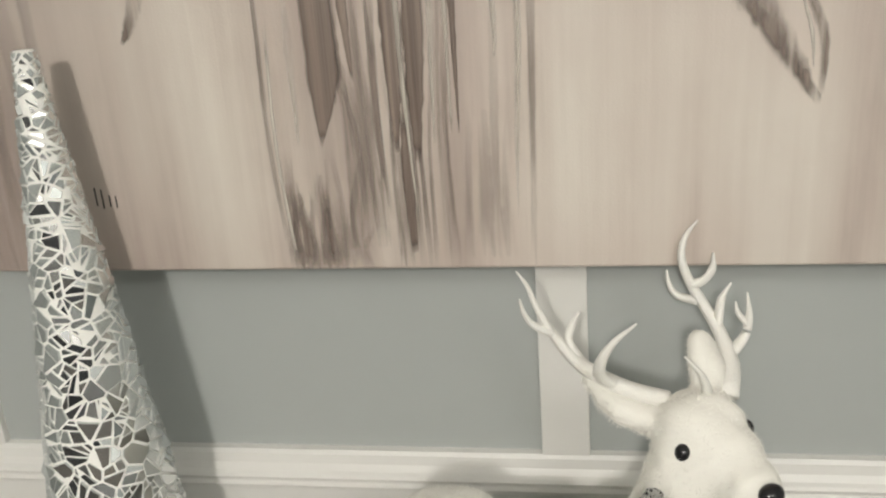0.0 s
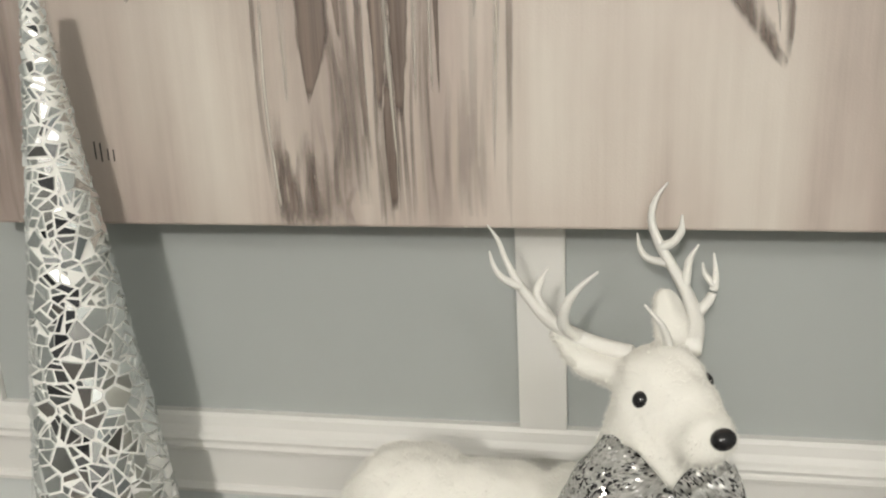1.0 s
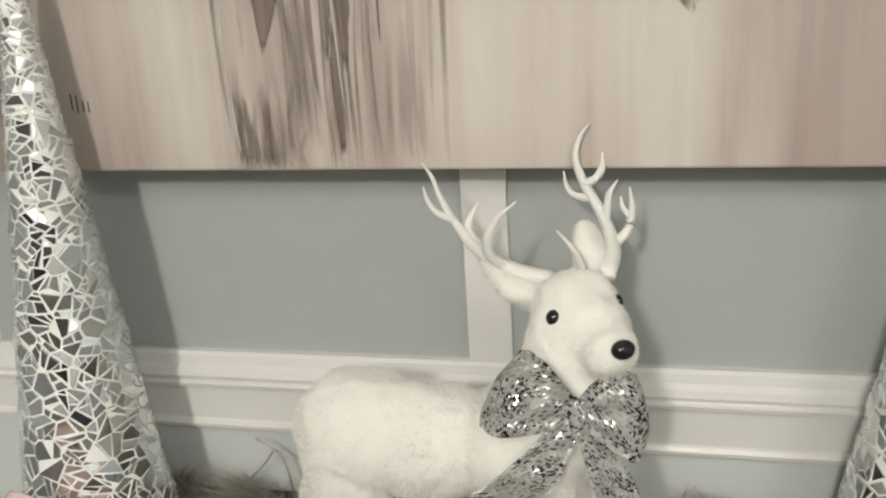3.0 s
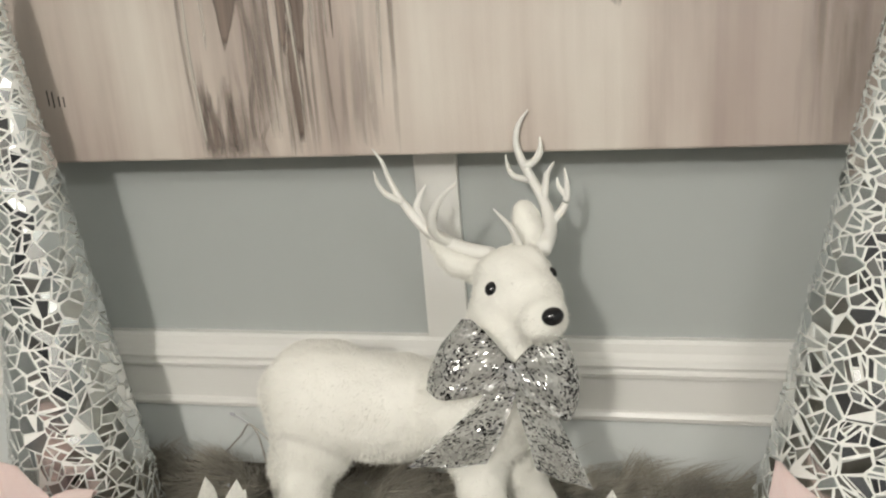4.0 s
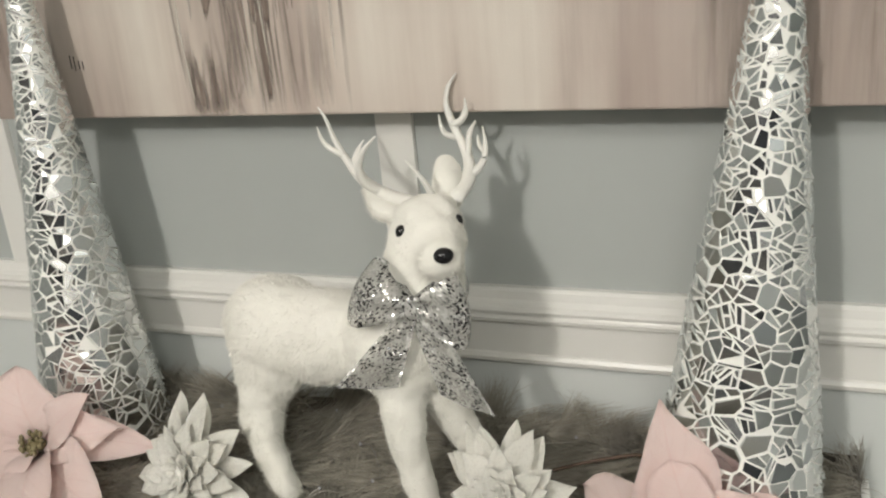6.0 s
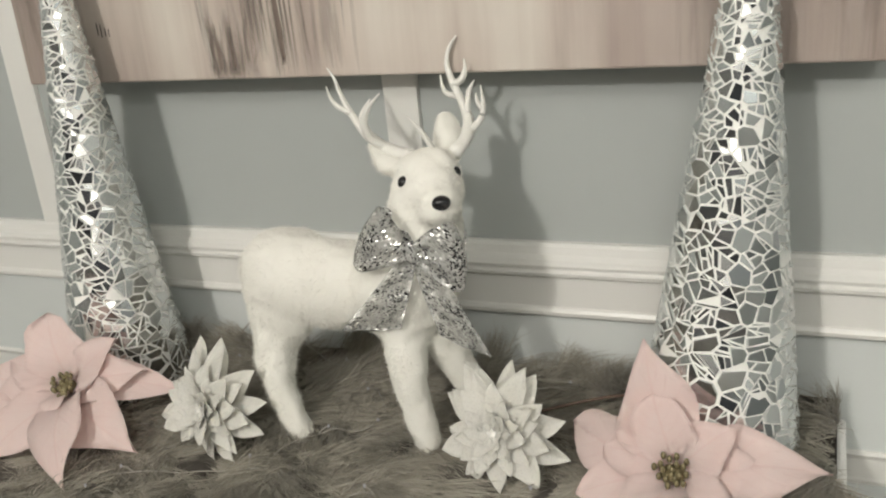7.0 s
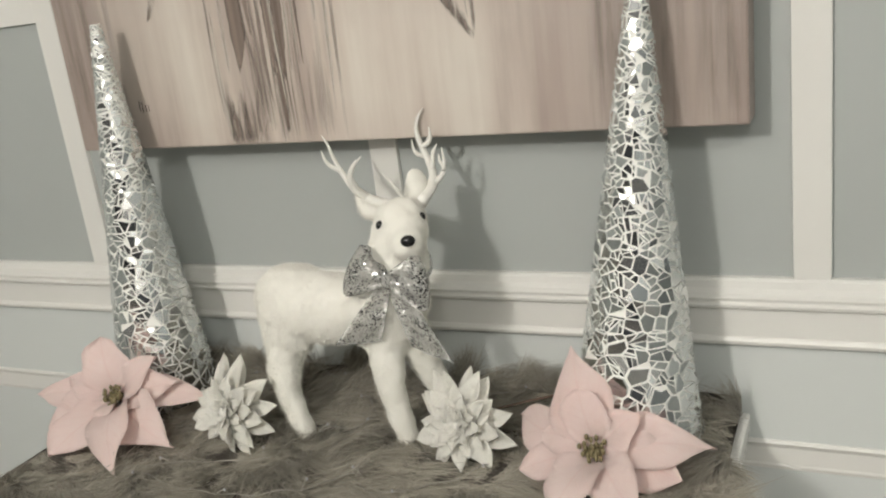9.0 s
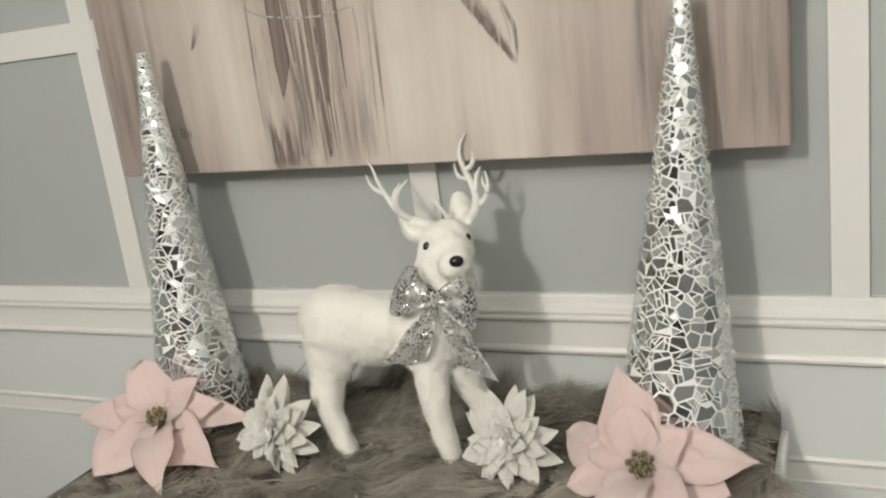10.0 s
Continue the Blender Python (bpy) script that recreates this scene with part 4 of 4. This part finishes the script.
# petals: tip from the centre, width, curl, cup, point
flower("poinsettia", (-0.460, 0.515, 0.818), (0.06, -0.71, 0.70), (1.0, 0.1, 0.0), [], PINK_VELVET, POIN_LABEL, "flower", "poinsettias", 21, True, [
    ((0.088, -0.138, -0.050), 0.074, 0.10, 0.12, 1.15), ((0.133, -0.066, -0.050), 0.088, 0.10, 0.12, 1.15), ((0.145, 0.045, 0.013), 0.060, 0.08, 0.10, 1.0),
    ((-0.022, 0.018, 0.092), 0.084, 0.12, 0.14, 0.60), ((-0.146, -0.012, 0.012), 0.070, 0.10, 0.12, 1.25), ((-0.032, -0.107, -0.052), 0.080, 0.10, 0.16, 0.8),
    ((0.115, 0.010, 0.018), 0.070, 0.15, 0.12, 1.15), ((0.082, 0.015, 0.060), 0.056, 0.12, 0.06, 0.9), ((-0.100, -0.050, -0.024), 0.080, 0.15, 0.14, 0.8), ((-0.085, -0.005, 0.030), 0.056, 0.14, 0.08, 0.9),
    ((0.008, -0.055, -0.020), 0.036, 0.16, 0.10, 0.9)])
flower("poinsettia", (0.314, 0.555, 0.789), (-0.05, -0.69, 0.72), (1.0, 0.0, 0.0), [], PINK_VELVET, POIN_LABEL, "flower", "poinsettias", 22, True, [
    ((-0.050, 0.045, 0.116), 0.086, 0.06, 0.04, 1.3), ((-0.118, 0.040, 0.000), 0.066, 0.14, 0.12, 0.65), ((0.140, 0.025, 0.018), 0.078, 0.14, 0.12, 1.25), ((0.108, -0.012, -0.006), 0.078, 0.12, 0.10, 0.9),
    ((-0.094, -0.022, -0.014), 0.066, 0.10, 0.10, 0.9), ((-0.030, -0.098, -0.028), 0.070, 0.10, 0.14, 0.9), ((0.062, -0.088, -0.026), 0.070, 0.10, 0.14, 0.9),
    ((-0.018, 0.015, 0.078), 0.062, 0.12, 0.06, 0.60), ((-0.067, 0.015, 0.022), 0.052, 0.18, 0.10, 0.60), ((0.047, 0.010, 0.060), 0.058, 0.12, 0.06, 0.85)])


def ring(n, start):
    return [start + 360 * k / n for k in range(n)]


DAHLIA = [(ring(10, 14), 0.086, 0.037, -2, 0.05, 0.05, 0.05, 0.0, 0.95), (ring(9, 34), 0.077, 0.036, 6, 0.05, 0.06, 0.05, 0.004, 0.95),
          (ring(9, 8), 0.061, 0.030, 15, 0.04, 0.07, 0.05, 0.009, 0.9), (ring(9, 28), 0.046, 0.025, 25, 0.02, 0.08, 0.05, 0.013, 0.9),
          (ring(8, 8), 0.033, 0.019, 34, 0.02, 0.06, 0.05, 0.017, 0.8), (ring(8, 30), 0.022, 0.015, 30, 0.0, 0.05, 0.05, 0.022, 0.7), (ring(6, 12), 0.014, 0.011, 24, 0.0, 0.05, 0.05, 0.026, 0.7)]
WHITE_LABEL = "white glittered fabric flower with pointed layered petals on the fur"
flower("white_flower", (-0.245, 0.532, 0.806), (-0.14, -0.91, 0.38), (1.0, 0.0, 0.0), DAHLIA, WHITE_GLITTER, WHITE_LABEL, "flower", "white flowers", 31, False)
flower("white_flower", (0.126, 0.562, 0.808), (-0.12, -0.92, 0.36), (1.0, 0.05, 0.0),
       [(a, b * 0.93, c * 0.97, d, e, f, g, h, k) for a, b, c, d, e, f, g, h, k in DAHLIA], WHITE_GLITTER, WHITE_LABEL, "flower", "white flowers", 32, False)

# loose flower stem across the fur
stem = thing("flower_stem", (0.18, 0.66, 0.775), "thin brown artificial flower stem lying across the fur", "stem")
bm = bmesh.new()
tube(bm, [(0.28, 0.63, 0.82), (0.25, 0.66, 0.815), (0.20, 0.665, 0.800), (0.14, 0.64, 0.79)], [0.0022, 0.002, 0.0018], n=20, sides=6)
part("stalk", smooth(bm), STEM, stem)
bm = bmesh.new()
tube(bm, [(0.285, 0.640, 0.80), (0.292, 0.655, 0.86), (0.300, 0.660, 0.888), (0.312, 0.662, 0.885), (0.312, 0.660, 0.868)], [0.0016, 0.0014, 0.0012], n=20, sides=6)
part("tendril", smooth(bm), STEM, stem)

# ---- string lights ----
lights = thing("string_lights", (-0.02, 0.55, 0.775), "thin silver wire string of small cool white lights on the fur", "string lights")
WIRE_PATH = [(-0.40, 0.755, 0.790), (-0.31, 0.70, 0.785), (-0.23, 0.70, 0.835), (-0.16, 0.72, 0.785), (-0.104, 0.694, 0.782), (-0.06, 0.63, 0.785), (-0.073, 0.593, 0.782), (-0.13, 0.55, 0.785),
             (-0.165, 0.48, 0.784), (-0.26, 0.445, 0.782), (-0.371, 0.404, 0.785), (-0.25, 0.385, 0.783), (-0.14, 0.385, 0.784), (-0.05, 0.415, 0.786), (-0.003, 0.469, 0.786), (0.05, 0.435, 0.783), (0.121, 0.468, 0.784),
             (0.17, 0.53, 0.786), (0.10, 0.60, 0.784), (0.05, 0.68, 0.785), (0.136, 0.735, 0.788), (0.20, 0.74, 0.79), (0.25, 0.71, 0.785), (0.30, 0.745, 0.79)]
bm = bmesh.new()
fine = [q - np.array((0, 0, 0.016)) for q in spline(WIRE_PATH, 260)]
fine = [p + np.array((0.014 * noise.noise((k * 0.13, 0, 1)), 0.014 * noise.noise((k * 0.13, 5, 1)), 0.009 * noise.noise((k * 0.2, 9, 1)))) for k, p in enumerate(fine)]
tube(bm, fine, [0.0007] * 2, n=520, sides=5)
part("wire", smooth(bm), WIRE, lights)
for k in range(6, 256, 14):
    p = Vector(fine[k])
    bm = bmesh.new()
    q = p + Vector((0.014 * math.cos(k), 0.014 * math.sin(k), 0.009))
    tube(bm, [p, (p + q) / 2 + Vector((0, 0, 0.002)), q], [0.0008, 0.0007], n=6, sides=5)
    twist = part("wire_twist", smooth(bm), WIRE, lights)
    bm = bmesh.new()
    ball(bm, q, (0.0016, 0.0016, 0.0025), u=10, v=8)
    part("bulb", smooth(bm), LED_GLOW, twist, "small clear bulb")
# a kinked loop of the wire stands up behind the figure, with a bulb on its bent end
bm = bmesh.new()
tube(bm, [(-0.385, 0.757, 0.775), (-0.362, 0.764, 0.795), (-0.340, 0.768, 0.817), (-0.326, 0.768, 0.834), (-0.314, 0.764, 0.822), (-0.306, 0.758, 0.795), (-0.300, 0.752, 0.765)], [0.0011, 0.0011], n=40, sides=6)
loop_wire = part("wire_loop", smooth(bm), WIRE, lights)
bm = bmesh.new()
tube(bm, [(-0.326, 0.768, 0.834), (-0.306, 0.764, 0.822), (-0.288, 0.757, 0.800), (-0.276, 0.748, 0.770)], [0.0010, 0.0009], n=24, sides=6)
part("wire_loop", smooth(bm), WIRE, lights)
bm = bmesh.new()
tube(bm, [(-0.326, 0.768, 0.834), (-0.334, 0.767, 0.841), (-0.341, 0.766, 0.846)], [0.0010, 0.0009], n=8, sides=6)
ball(bm, (-0.345, 0.766, 0.848), (0.0042, 0.0024, 0.0024), pose(0, 0, 0, 0, 25, 0), u=10, v=8)
part("bulb", smooth(bm), LED_GLOW, loop_wire, "small clear bulb")

# ---- the two cones, with their many pieces ----
mosaic_cone((-0.4958, 0.664, 0.752), (0.018, 0.0), 1.395, 0.086, 0.0075, 3, "tall cone tree covered in broken mirror mosaic, standing on the fur")
mosaic_cone((0.340, 0.668, 0.752), (0.037, 0.0), 1.385, 0.090, 0.0075, 4, "tall cone tree covered in broken mirror mosaic, standing on the fur")
